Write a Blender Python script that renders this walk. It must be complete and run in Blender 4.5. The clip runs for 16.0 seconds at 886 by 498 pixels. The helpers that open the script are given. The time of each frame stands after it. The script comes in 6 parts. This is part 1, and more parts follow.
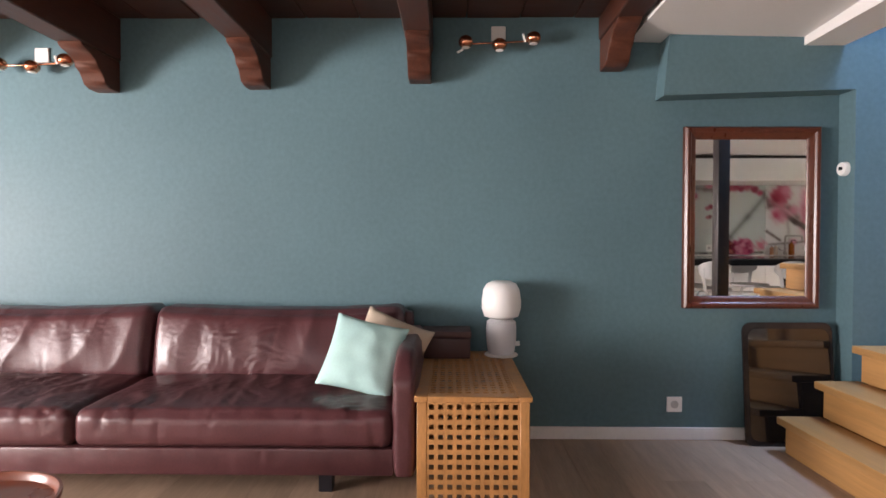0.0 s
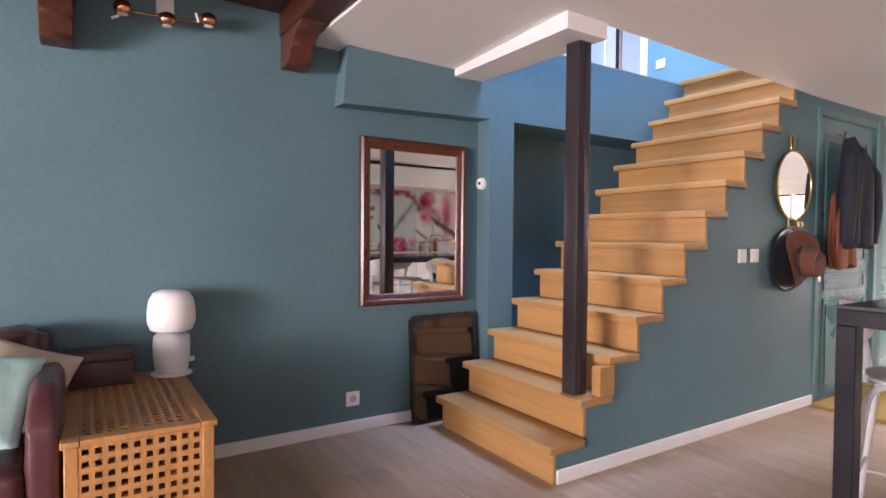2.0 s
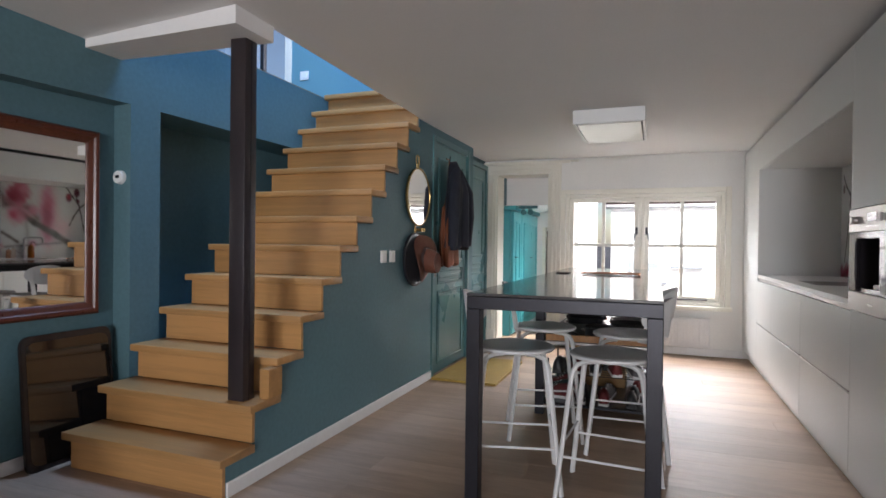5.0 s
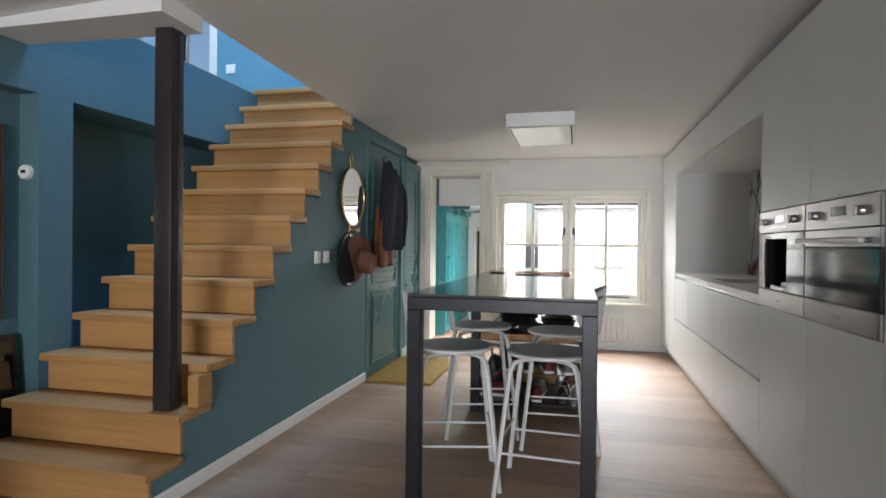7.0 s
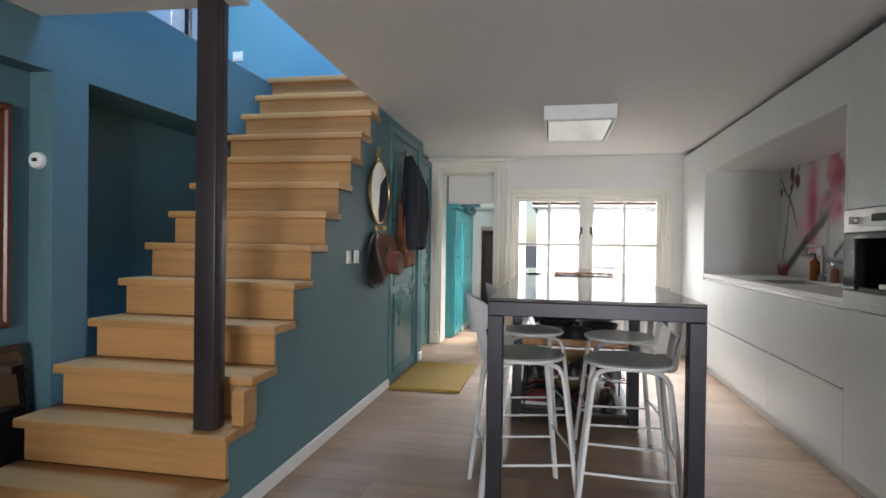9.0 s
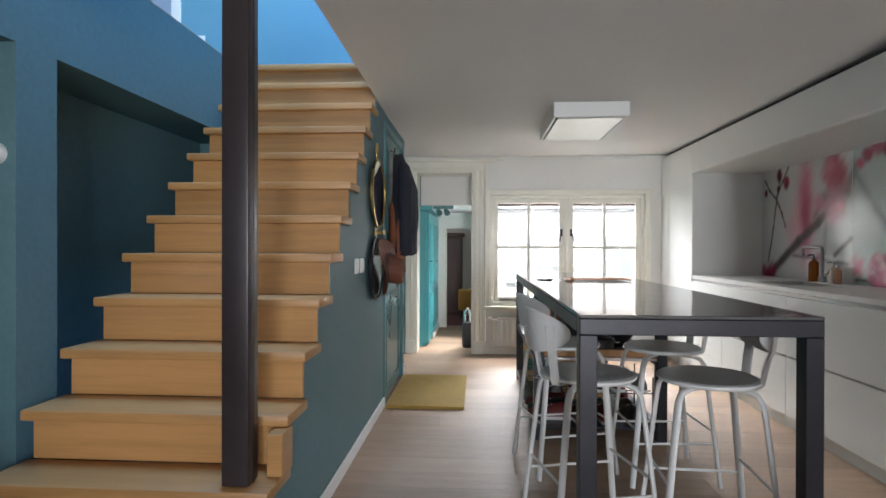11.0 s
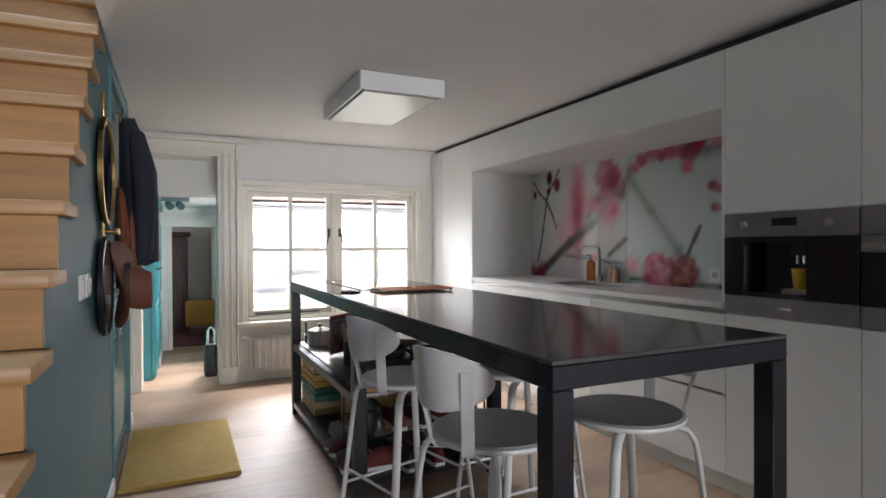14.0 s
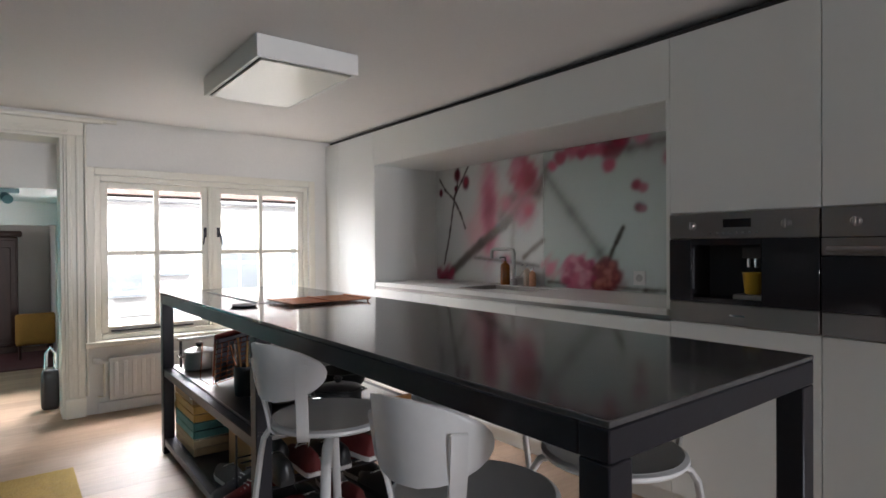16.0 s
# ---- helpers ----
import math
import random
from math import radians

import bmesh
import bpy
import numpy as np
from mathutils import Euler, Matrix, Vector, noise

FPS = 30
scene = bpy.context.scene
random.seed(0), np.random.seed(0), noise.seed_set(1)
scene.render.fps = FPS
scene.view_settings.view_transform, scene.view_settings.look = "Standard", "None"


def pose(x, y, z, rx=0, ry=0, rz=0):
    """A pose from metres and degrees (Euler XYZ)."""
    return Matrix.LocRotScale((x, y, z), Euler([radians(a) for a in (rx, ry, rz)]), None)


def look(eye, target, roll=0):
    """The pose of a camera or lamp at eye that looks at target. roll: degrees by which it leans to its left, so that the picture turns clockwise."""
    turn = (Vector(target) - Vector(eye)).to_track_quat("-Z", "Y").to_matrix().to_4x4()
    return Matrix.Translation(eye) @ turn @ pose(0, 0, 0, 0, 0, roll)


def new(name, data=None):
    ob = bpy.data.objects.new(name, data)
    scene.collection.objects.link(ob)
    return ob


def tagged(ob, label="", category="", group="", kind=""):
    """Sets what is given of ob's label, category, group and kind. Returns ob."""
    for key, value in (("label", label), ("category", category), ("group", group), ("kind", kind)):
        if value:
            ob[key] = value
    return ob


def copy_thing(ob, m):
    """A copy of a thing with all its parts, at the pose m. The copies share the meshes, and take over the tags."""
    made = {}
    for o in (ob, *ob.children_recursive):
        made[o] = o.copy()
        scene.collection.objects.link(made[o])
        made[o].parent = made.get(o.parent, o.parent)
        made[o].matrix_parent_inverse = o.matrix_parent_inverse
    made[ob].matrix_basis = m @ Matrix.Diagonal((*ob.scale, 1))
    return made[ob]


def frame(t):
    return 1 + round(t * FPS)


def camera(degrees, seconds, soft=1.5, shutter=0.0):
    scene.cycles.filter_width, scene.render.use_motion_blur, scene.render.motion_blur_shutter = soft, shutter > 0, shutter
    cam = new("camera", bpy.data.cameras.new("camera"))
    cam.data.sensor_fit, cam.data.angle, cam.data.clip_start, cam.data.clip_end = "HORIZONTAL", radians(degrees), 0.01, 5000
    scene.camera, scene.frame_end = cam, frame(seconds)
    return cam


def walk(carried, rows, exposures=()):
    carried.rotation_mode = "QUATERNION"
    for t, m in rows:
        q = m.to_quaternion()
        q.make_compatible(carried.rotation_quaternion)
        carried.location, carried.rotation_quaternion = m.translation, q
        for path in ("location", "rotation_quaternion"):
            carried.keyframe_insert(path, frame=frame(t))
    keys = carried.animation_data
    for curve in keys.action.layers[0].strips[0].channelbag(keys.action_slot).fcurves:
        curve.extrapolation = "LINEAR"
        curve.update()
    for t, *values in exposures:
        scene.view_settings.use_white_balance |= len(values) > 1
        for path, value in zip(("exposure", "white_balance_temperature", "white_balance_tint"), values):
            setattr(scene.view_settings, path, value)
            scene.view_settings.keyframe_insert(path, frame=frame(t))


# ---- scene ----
cam = camera(76.5, 16.0, soft=1.6)
PATH = [
    (0, (2.016, -1.758, 1.135), (0.016, -1.78, 1.097), 0.1),
    (0.5, (2.006, -1.801, 1.138), (0.021, -1.558, 1.103), 0.2),
    (1, (2.009, -1.83, 1.165), (0.084, -1.292, 1.123), 0.3),
    (1.5, (1.99, -1.84, 1.171), (0.168, -1.018, 1.127), 0.3),
    (2, (1.919, -1.833, 1.173), (0.237, -0.752, 1.125), 0.5),
    (2.5, (1.853, -1.827, 1.175), (0.333, -0.528, 1.127), 0.6),
    (3, (1.819, -1.846, 1.175), (0.465, -0.375, 1.133), 0.7),
    (3.5, (1.798, -1.91, 1.157), (0.625, -0.29, 1.132), 0.6),
    (4, (1.787, -1.947, 1.179), (0.809, -0.203, 1.147), 0.7),
    (4.5, (1.79, -1.951, 1.193), (0.973, -0.126, 1.155), 0.9),
    (5, (1.791, -1.972, 1.156), (1.087, -0.1, 1.139), 0.7),
    (7.5, (1.696, -1.982, 1.16), (1.255, -0.031, 1.142), 0.7),
    (8, (1.6, -1.911, 1.148), (1.174, 0.043, 1.129), 0.7),
    (8.5, (1.453, -1.854, 1.153), (1.054, 0.106, 1.132), 0.8),
    (9, (1.272, -1.828, 1.15), (0.895, 0.136, 1.135), 0.8),
    (11.5, (0.594, -1.463, 1.179), (0.612, 0.536, 1.17), -0.0),
    (12, (0.515, -1.321, 1.172), (0.707, 0.67, 1.16), -0.1),
    (12.5, (0.467, -1.154, 1.175), (0.814, 0.815, 1.166), -0.2),
    (13, (0.386, -0.993, 1.189), (0.892, 0.942, 1.179), -0.2),
    (13.5, (0.314, -0.838, 1.202), (1.008, 1.038, 1.193), -0.2),
    (14, (0.304, -0.669, 1.2), (1.156, 1.141, 1.188), -0.3),
    (14.5, (0.329, -0.484, 1.199), (1.293, 1.268, 1.187), -0.3),
    (15, (0.348, -0.345, 1.209), (1.387, 1.365, 1.197), -0.4),
    (15.5, (0.355, -0.239, 1.202), (1.477, 1.416, 1.196), -0.3),
    (16, (0.325, -0.18, 1.215), (1.55, 1.401, 1.2), -0.4),
]
walk(cam, [(t, look(eye, target, roll)) for t, eye, target, roll in PATH],
     exposures=[(0, 0.74, 7450, 25), (1.0, 0.94, 7300, 30), (2.0, 0.9, 7200, 32), (3.0, 0.6, 7050, 31), (4.0, 0.16, 6800, 25), (5.0, -0.14, 6500, 16), (9.0, -0.03, 6480, 12), (12.5, 0.0, 6350, 11), (14.0, -0.1, 6450, 15), (16.0, -0.12, 6500, 16)])

# ---- world and light ----
world = bpy.data.worlds.new("sky")
scene.world = world
world.use_nodes = True
wn = world.node_tree
sky = wn.nodes.new("ShaderNodeTexSky")
sky.sky_type = "NISHITA"
sky.sun_disc = False
sky.sun_elevation = radians(42)
sky.sun_rotation = radians(215)
wn.links.new(sky.outputs[0], wn.nodes["Background"].inputs[0])
wn.nodes["Background"].inputs[1].default_value = 0.15


def lamp(name, kind, m, power, color=(1, 1, 1), **kw):
    data = bpy.data.lights.new(name, kind)
    data.energy, data.color = power, color
    for key, value in kw.items():
        if key == "size":
            data.size = value
        if key == "size_y":
            data.size_y = value
        if key == "angle":
            data.angle = value
        if key == "shape":
            data.shape = value
    ob = new(name, data)
    ob.matrix_world = m
    return ob


lamp("sun", "SUN", look((6, -8, 9), (0, 0, 0)), 1.2, (1, 0.96, 0.9), angle=radians(12))
# area lamps stand in for the sky's daylight at the window openings
lamp("sky_light_street", "AREA", look((1.6, -7.36, 1.15), (-0.6, -1, 0.6)), 200, (0.90, 0.96, 1.0), shape="RECTANGLE", size=1.0, size_y=1.1)
lamp("sky_light_street", "AREA", look((2.7, -7.36, 1.35), (1.4, 0, 0.7)), 110, (0.93, 0.97, 1.0), shape="RECTANGLE", size=0.65, size_y=1.5)
lamp("sky_light_side", "AREA", look((3.42, -2.4, 1.45), (0.0, -1.6, 1.2)), 6, (0.97, 0.98, 1.0), shape="RECTANGLE", size=1.3, size_y=1.0)
# unseen fill lamps added over the yard, lighting the kitchen and the house opposite
lamp("yard_fill_light", "AREA", look((1.3, 7.2, 2.85), (2.1, 1.4, 1.0)), 900, (0.92, 0.97, 1.0), shape="RECTANGLE", size=2.4, size_y=1.2)
lamp("yard_fill_light", "AREA", look((3.2, 6.6, 4.8), (2.8, 9.4, 0.8)), 1500, (1.0, 0.99, 0.97), shape="RECTANGLE", size=4.0, size_y=1.6)
# fill lamp added to brighten the back room through a made-up opening
lamp("room_fill_light", "AREA", look((-1.44, 7.3, 1.25), (0.4, 7.4, 0.6)), 5, (1.0, 0.98, 0.95), shape="RECTANGLE", size=0.9, size_y=1.0)
lamp("sky_light_roof", "AREA", look((-0.3, 1.25, 4.95), (-0.3, 1.25, 0)), 195, (0.36, 0.60, 1.0), shape="RECTANGLE", size=1.1, size_y=1.4)
lamp("sky_light_hall", "AREA", look((0.85, 5.4, 1.2), (0.0, 5.4, 0.9)), 0.7, (0.95, 0.98, 1.0), shape="RECTANGLE", size=0.75, size_y=1.3)


# ---- materials ----
def mat(name, col, rough=0.5, metal=0.0, var=0.12, scale=3.0, fine=40.0, bump=0.05, stretch=(1, 1, 1), spec=0.5, col2=None,
        coat=0.0, rvar=0.1, rand=0.0, wave=0.0, wscale=8.0, bumpd=0.004):
    m = bpy.data.materials.new(name)
    m.use_nodes = True
    nt = m.node_tree
    N, L = nt.nodes, nt.links
    b = N["Principled BSDF"]
    tc = N.new("ShaderNodeTexCoord")
    mp = N.new("ShaderNodeMapping")
    mp.inputs["Scale"].default_value = stretch
    L.new(tc.outputs["Object"], mp.inputs["Vector"])
    n1 = N.new("ShaderNodeTexNoise")
    n1.inputs["Scale"].default_value = scale
    n1.inputs["Detail"].default_value = 5
    n2 = N.new("ShaderNodeTexNoise")
    n2.inputs["Scale"].default_value = fine
    n2.inputs["Detail"].default_value = 4
    L.new(mp.outputs[0], n1.inputs["Vector"])
    L.new(mp.outputs[0], n2.inputs["Vector"])
    add = N.new("ShaderNodeMath")
    add.operation = "MULTIPLY_ADD"
    add.inputs[1].default_value = 0.6
    L.new(n1.outputs["Fac"], add.inputs[0])
    half = N.new("ShaderNodeMath")
    half.operation = "MULTIPLY"
    half.inputs[1].default_value = 0.4
    L.new(n2.outputs["Fac"], half.inputs[0])
    L.new(half.outputs[0], add.inputs[2])
    fac = add.outputs[0]
    if rand:
        oi = N.new("ShaderNodeObjectInfo")
        sh = N.new("ShaderNodeVectorMath")
        sh.operation = "MULTIPLY_ADD"
        sh.inputs[1].default_value = (37, 17, 29)
        L.new(oi.outputs["Random"], sh.inputs[0])
        L.new(tc.outputs["Object"], sh.inputs[2])
        L.new(sh.outputs[0], mp.inputs["Vector"])
        rm = N.new("ShaderNodeMath")
        rm.operation = "MULTIPLY_ADD"
        rm.inputs[1].default_value = rand
        L.new(oi.outputs["Random"], rm.inputs[0])
        sub = N.new("ShaderNodeMath")
        sub.operation = "SUBTRACT"
        sub.inputs[1].default_value = rand / 2
        L.new(fac, sub.inputs[0])
        L.new(sub.outputs[0], rm.inputs[2])
        fac = rm.outputs[0]
    if wave:
        wv = N.new("ShaderNodeTexWave")
        wv.inputs["Scale"].default_value = wscale
        wv.inputs["Distortion"].default_value = 9
        wv.inputs["Detail"].default_value = 3
        L.new(mp.outputs[0], wv.inputs["Vector"])
        wm = N.new("ShaderNodeMath")
        wm.operation = "MULTIPLY_ADD"
        wm.inputs[1].default_value = wave
        L.new(wv.outputs["Fac"], wm.inputs[0])
        s2 = N.new("ShaderNodeMath")
        s2.operation = "SUBTRACT"
        s2.inputs[1].default_value = wave / 2
        L.new(fac, s2.inputs[0])
        L.new(s2.outputs[0], wm.inputs[2])
        fac = wm.outputs[0]
    ramp = N.new("ShaderNodeMapRange")
    ramp.inputs["From Min"].default_value = 0.3
    ramp.inputs["From Max"].default_value = 0.7
    L.new(fac, ramp.inputs["Value"])
    mix = N.new("ShaderNodeMix")
    mix.data_type = "RGBA"
    c1 = [c * (1 - var) for c in col]
    c2 = [min(1, c * (1 + var)) for c in col] if col2 is None else col2
    mix.inputs["A"].default_value = (*c1, 1)
    mix.inputs["B"].default_value = (*c2, 1)
    L.new(ramp.outputs[0], mix.inputs["Factor"])
    L.new(mix.outputs["Result"], b.inputs["Base Color"])
    rr = N.new("ShaderNodeMapRange")
    rr.inputs["To Min"].default_value = max(0.02, rough - rvar)
    rr.inputs["To Max"].default_value = min(1, rough + rvar)
    L.new(n1.outputs["Fac"], rr.inputs["Value"])
    L.new(rr.outputs[0], b.inputs["Roughness"])
    b.inputs["Metallic"].default_value = metal
    b.inputs["Specular IOR Level"].default_value = spec
    b.inputs["Coat Weight"].default_value = coat
    b.inputs["Coat Roughness"].default_value = 0.08
    if bump:
        bp = N.new("ShaderNodeBump")
        bp.inputs["Strength"].default_value = bump
        bp.inputs["Distance"].default_value = bumpd
        L.new(n2.outputs["Fac"], bp.inputs["Height"])
        L.new(bp.outputs[0], b.inputs["Normal"])
    return m


def glow(name, col, strength):
    m = bpy.data.materials.new(name)
    m.use_nodes = True
    b = m.node_tree.nodes["Principled BSDF"]
    b.inputs["Base Color"].default_value = (*col, 1)
    b.inputs["Emission Color"].default_value = (*col, 1)
    b.inputs["Emission Strength"].default_value = strength
    return m


def glass(name, col=(1, 1, 1), rough=0.0):
    m = bpy.data.materials.new(name)
    m.use_nodes = True
    b = m.node_tree.nodes["Principled BSDF"]
    b.inputs["Base Color"].default_value = (*col, 1)
    b.inputs["Transmission Weight"].default_value = 1
    b.inputs["Roughness"].default_value = rough
    b.inputs["IOR"].default_value = 1.45
    return m


TEAL = mat("teal_wall_paint", (0.096, 0.181, 0.207), 0.52, spec=0.26, var=0.15, scale=1.1, fine=38, bump=0.1, rvar=0.16)
TEAL_UP = mat("light_teal_paint", (0.12, 0.29, 0.36), 0.6, var=0.06, scale=1.2, fine=60, bump=0.06)
TEAL_GLOSS = mat("teal_gloss_paint", (0.075, 0.185, 0.20), 0.3, var=0.07, scale=2.0, fine=30, bump=0.04)
TURQ = mat("turquoise_gloss_paint", (0.06, 0.36, 0.40), 0.3, var=0.08, scale=2.0, fine=30, bump=0.03)
WHITE = mat("white_wall_paint", (0.78, 0.77, 0.74), 0.6, var=0.04, scale=1.5, fine=60, bump=0.08)
CEIL = mat("white_ceiling_paint", (0.79, 0.77, 0.75), 0.7, var=0.03, scale=1.2, fine=70, bump=0.05)
TRIM = mat("cream_gloss_trim_paint", (0.80, 0.77, 0.68), 0.35, var=0.04, scale=4, fine=40, bump=0.03)
BASEB = mat("white_baseboard_paint", (0.74, 0.73, 0.72), 0.45, var=0.05, scale=5, fine=40, bump=0.02)
OAK = mat("oiled_oak", (0.43, 0.225, 0.082), 0.42, var=0.2, scale=1.6, fine=9, bump=0.05, stretch=(0.8, 14, 20), rand=0.3)
OAKF = mat("whitewashed_oak_floor", (0.385, 0.266, 0.188), 0.54, spec=0.35, var=0.2, scale=2.2, fine=12, bump=0.05, stretch=(1.0, 9, 9), rand=0.3, wave=0.0)
DARKWOOD = mat("stained_beam_wood", (0.085, 0.026, 0.014), 0.42, var=0.35, scale=3, fine=14, bump=0.15, stretch=(1.0, 10, 10), rand=0.2)
BOARDW = mat("stained_ceiling_boards", (0.07, 0.024, 0.014), 0.5, var=0.3, scale=3, fine=14, bump=0.12, stretch=(10, 1, 10), rand=0.3)
STEEL = mat("black_steel", (0.022, 0.021, 0.027), 0.36, metal=0.4, var=0.25, scale=4, fine=60, bump=0.03, rvar=0.1)
BRONZE = mat("dark_brown_post_paint", (0.032, 0.024, 0.026), 0.35, var=0.15, scale=4, fine=60, bump=0.03)
GRANITE = mat("polished_black_stone", (0.080, 0.077, 0.078), 0.11, var=0.25, scale=6, fine=160, bump=0.01, rvar=0.05)
LACQ = mat("white_lacquer_front", (0.80, 0.81, 0.785), 0.36, var=0.008, scale=0.6, fine=90, bump=0.012, rvar=0.01)
COUNTER = mat("white_stone_worktop", (0.80, 0.79, 0.77), 0.32, var=0.02, rvar=0.02, scale=5, fine=120, bump=0.02)
# near-black for subfloor and appliance parts, and for shade put into gaps
SHADOWG = mat("dark_parts_and_shade", (0.045, 0.043, 0.046), 0.7, var=0.1)
LEATHER = mat("oxblood_leather", (0.088, 0.029, 0.032), 0.36, var=0.22, scale=5, fine=110, bump=0.2, bumpd=0.002, rvar=0.1)
ln = LEATHER.node_tree
crease = ln.nodes.new("ShaderNodeTexNoise")
crease.noise_type = "RIDGED_MULTIFRACTAL"
crease.inputs["Scale"].default_value = 4.5
crease.inputs["Detail"].default_value = 2.5
crease.inputs["Distortion"].default_value = 0.9
cmap = ln.nodes.new("ShaderNodeMapping")
cmap.inputs["Scale"].default_value = (0.9, 1.7, 0.8)
ctc = ln.nodes.new("ShaderNodeTexCoord")
ln.links.new(ctc.outputs["Object"], cmap.inputs["Vector"])
ln.links.new(cmap.outputs[0], crease.inputs["Vector"])
cbump = ln.nodes.new("ShaderNodeBump")
cbump.inputs["Strength"].default_value = 0.55
cbump.inputs["Distance"].default_value = 0.012
cbump.invert = True
ln.links.new(crease.outputs["Fac"], cbump.inputs["Height"])
ln.links.new(ln.nodes["Bump"].outputs[0], cbump.inputs["Normal"])
ln.links.new(cbump.outputs[0], ln.nodes["Principled BSDF"].inputs["Normal"])
CHROME = mat("chrome", (0.75, 0.75, 0.76), 0.12, metal=1.0, var=0.05, bump=0)
STAINLESS = mat("brushed_stainless", (0.39, 0.365, 0.355), 0.3, metal=1.0, var=0.03, scale=3, fine=60, bump=0.01, stretch=(1, 1, 12), rvar=0.03)
BRASS = mat("brass", (0.46, 0.31, 0.12), 0.3, metal=1.0, var=0.1, bump=0)
COPPER = mat("polished_copper", (0.80, 0.34, 0.20), 0.18, metal=1.0, var=0.08, bump=0)
WHITEPL = mat("white_plastic", (0.80, 0.80, 0.78), 0.35, var=0.02, bump=0)
STOOLW = mat("white_lacquered_wood", (0.78, 0.77, 0.76), 0.36, var=0.04, scale=5, fine=50, bump=0.03)
STOOLS = mat("grey_white_seat_felt", (0.55, 0.54, 0.53), 0.4, var=0.05, scale=5, fine=120, bump=0.08)
MIRROR = mat("mirror_silver", (0.92, 0.92, 0.91), 0.01, metal=1.0, var=0.0, bump=0, rvar=0.0)
REDWOOD = mat("mahogany_frame", (0.10, 0.027, 0.014), 0.3, var=0.3, scale=4, fine=30, bump=0.06, stretch=(6, 6, 1.0))
BLACKGL = mat("black_glass", (0.024, 0.021, 0.024), 0.09, var=0.05, bump=0, rvar=0.0)
PANE = glass("window_glass")


# ---- mesh helpers ----
def box(bm, lo, hi, bevel=0.0, seg=1):
    lo, hi = [min(a, b) for a, b in zip(lo, hi)], [max(a, b) for a, b in zip(lo, hi)]
    v = [bm.verts.new((x, y, z)) for x in (lo[0], hi[0]) for y in (lo[1], hi[1]) for z in (lo[2], hi[2])]
    fs = [bm.faces.new([v[i] for i in f]) for f in ((0, 1, 3, 2), (4, 6, 7, 5), (0, 4, 5, 1), (2, 3, 7, 6), (0, 2, 6, 4), (1, 5, 7, 3))]
    if bevel:
        es = list({e for f in fs for e in f.edges})
        bmesh.ops.bevel(bm, geom=es, offset=bevel, segments=seg, affect="EDGES", profile=0.5)
    return v


def boxm(*args, **kw):
    bm = bmesh.new()
    box(bm, *args, **kw)
    return bm


def prism(bm, poly, axis, a, b):
    """A polygon in the two other axes, pushed from a to b along axis (0, 1 or 2)."""
    def at(p, w):
        c = list(p)
        c.insert(axis, w)
        return c
    lo = [bm.verts.new(at(p, a)) for p in poly]
    hi = [bm.verts.new(at(p, b)) for p in poly]
    n = len(poly)
    bm.faces.new(lo), bm.faces.new(hi[::-1])
    for i in range(n):
        bm.faces.new((lo[i], hi[i], hi[(i + 1) % n], lo[(i + 1) % n]))
    bmesh.ops.recalc_face_normals(bm, faces=bm.faces)


def tube(bm, pts, r, seg=10, caps=True, flat=None):
    """A tube along pts; r one radius or one a point; flat=(a, b) an oval section."""
    pts = [Vector(p) for p in pts]
    rs = r if isinstance(r, (list, tuple)) else [r] * len(pts)
    rings = []
    up = None
    for i, p in enumerate(pts):
        d = (pts[min(i + 1, len(pts) - 1)] - pts[max(i - 1, 0)]).normalized()
        if up is None:
            up = Vector((0, 0, 1)) if abs(d.z) < 0.9 else Vector((0, 1, 0))
        side = d.cross(up).normalized()
        up = side.cross(d).normalized()
        a, b = (rs[i], rs[i]) if flat is None else flat
        rings.append([bm.verts.new(p + side * (a * math.cos(2 * math.pi * k / seg)) + up * (b * math.sin(2 * math.pi * k / seg))) for k in range(seg)])
    for r0, r1 in zip(rings, rings[1:]):
        for k in range(seg):
            bm.faces.new((r0[k], r0[(k + 1) % seg], r1[(k + 1) % seg], r1[k]))
    if caps:
        bm.faces.new(rings[0][::-1]), bm.faces.new(rings[-1])
    return bm


def lathe(bm, prof, c=(0, 0, 0), seg=32, axis=2, sy=1.0):
    """prof: (radius, height) from bottom to top, turned round an axis through c."""
    rings = []
    for r, h in prof:
        ring = []
        for k in range(seg):
            a = 2 * math.pi * k / seg
            p = [r * math.cos(a), r * math.sin(a) * sy]
            p.insert(axis, h)
            ring.append(bm.verts.new((p[0] + c[0], p[1] + c[1], p[2] + c[2])))
        rings.append(ring)
    for r0, r1 in zip(rings, rings[1:]):
        for k in range(seg):
            bm.faces.new((r0[k], r0[(k + 1) % seg], r1[(k + 1) % seg], r1[k]))
    bm.faces.new(rings[0][::-1]), bm.faces.new(rings[-1])
    bmesh.ops.recalc_face_normals(bm, faces=bm.faces)
    return bm


def tubem(*args, **kw):
    return tube(bmesh.new(), *args, **kw)


def lathem(*args, **kw):
    return lathe(bmesh.new(), *args, **kw)


def prismm(*args):
    bm = bmesh.new()
    prism(bm, *args)
    return bm


def base_of(ob):
    p = Vector((0, 0, 0))
    while ob:
        p += ob.location
        ob = ob.parent
    return p


def finish(bm, name, material, smooth):
    me = bpy.data.meshes.new(name)
    bmesh.ops.recalc_face_normals(bm, faces=bm.faces)
    bm.to_mesh(me)
    bm.free()
    me.materials.append(material)
    if smooth:
        me.shade_smooth()
        me.set_sharp_from_angle(angle=radians(smooth if smooth is not True else 40))
    return me


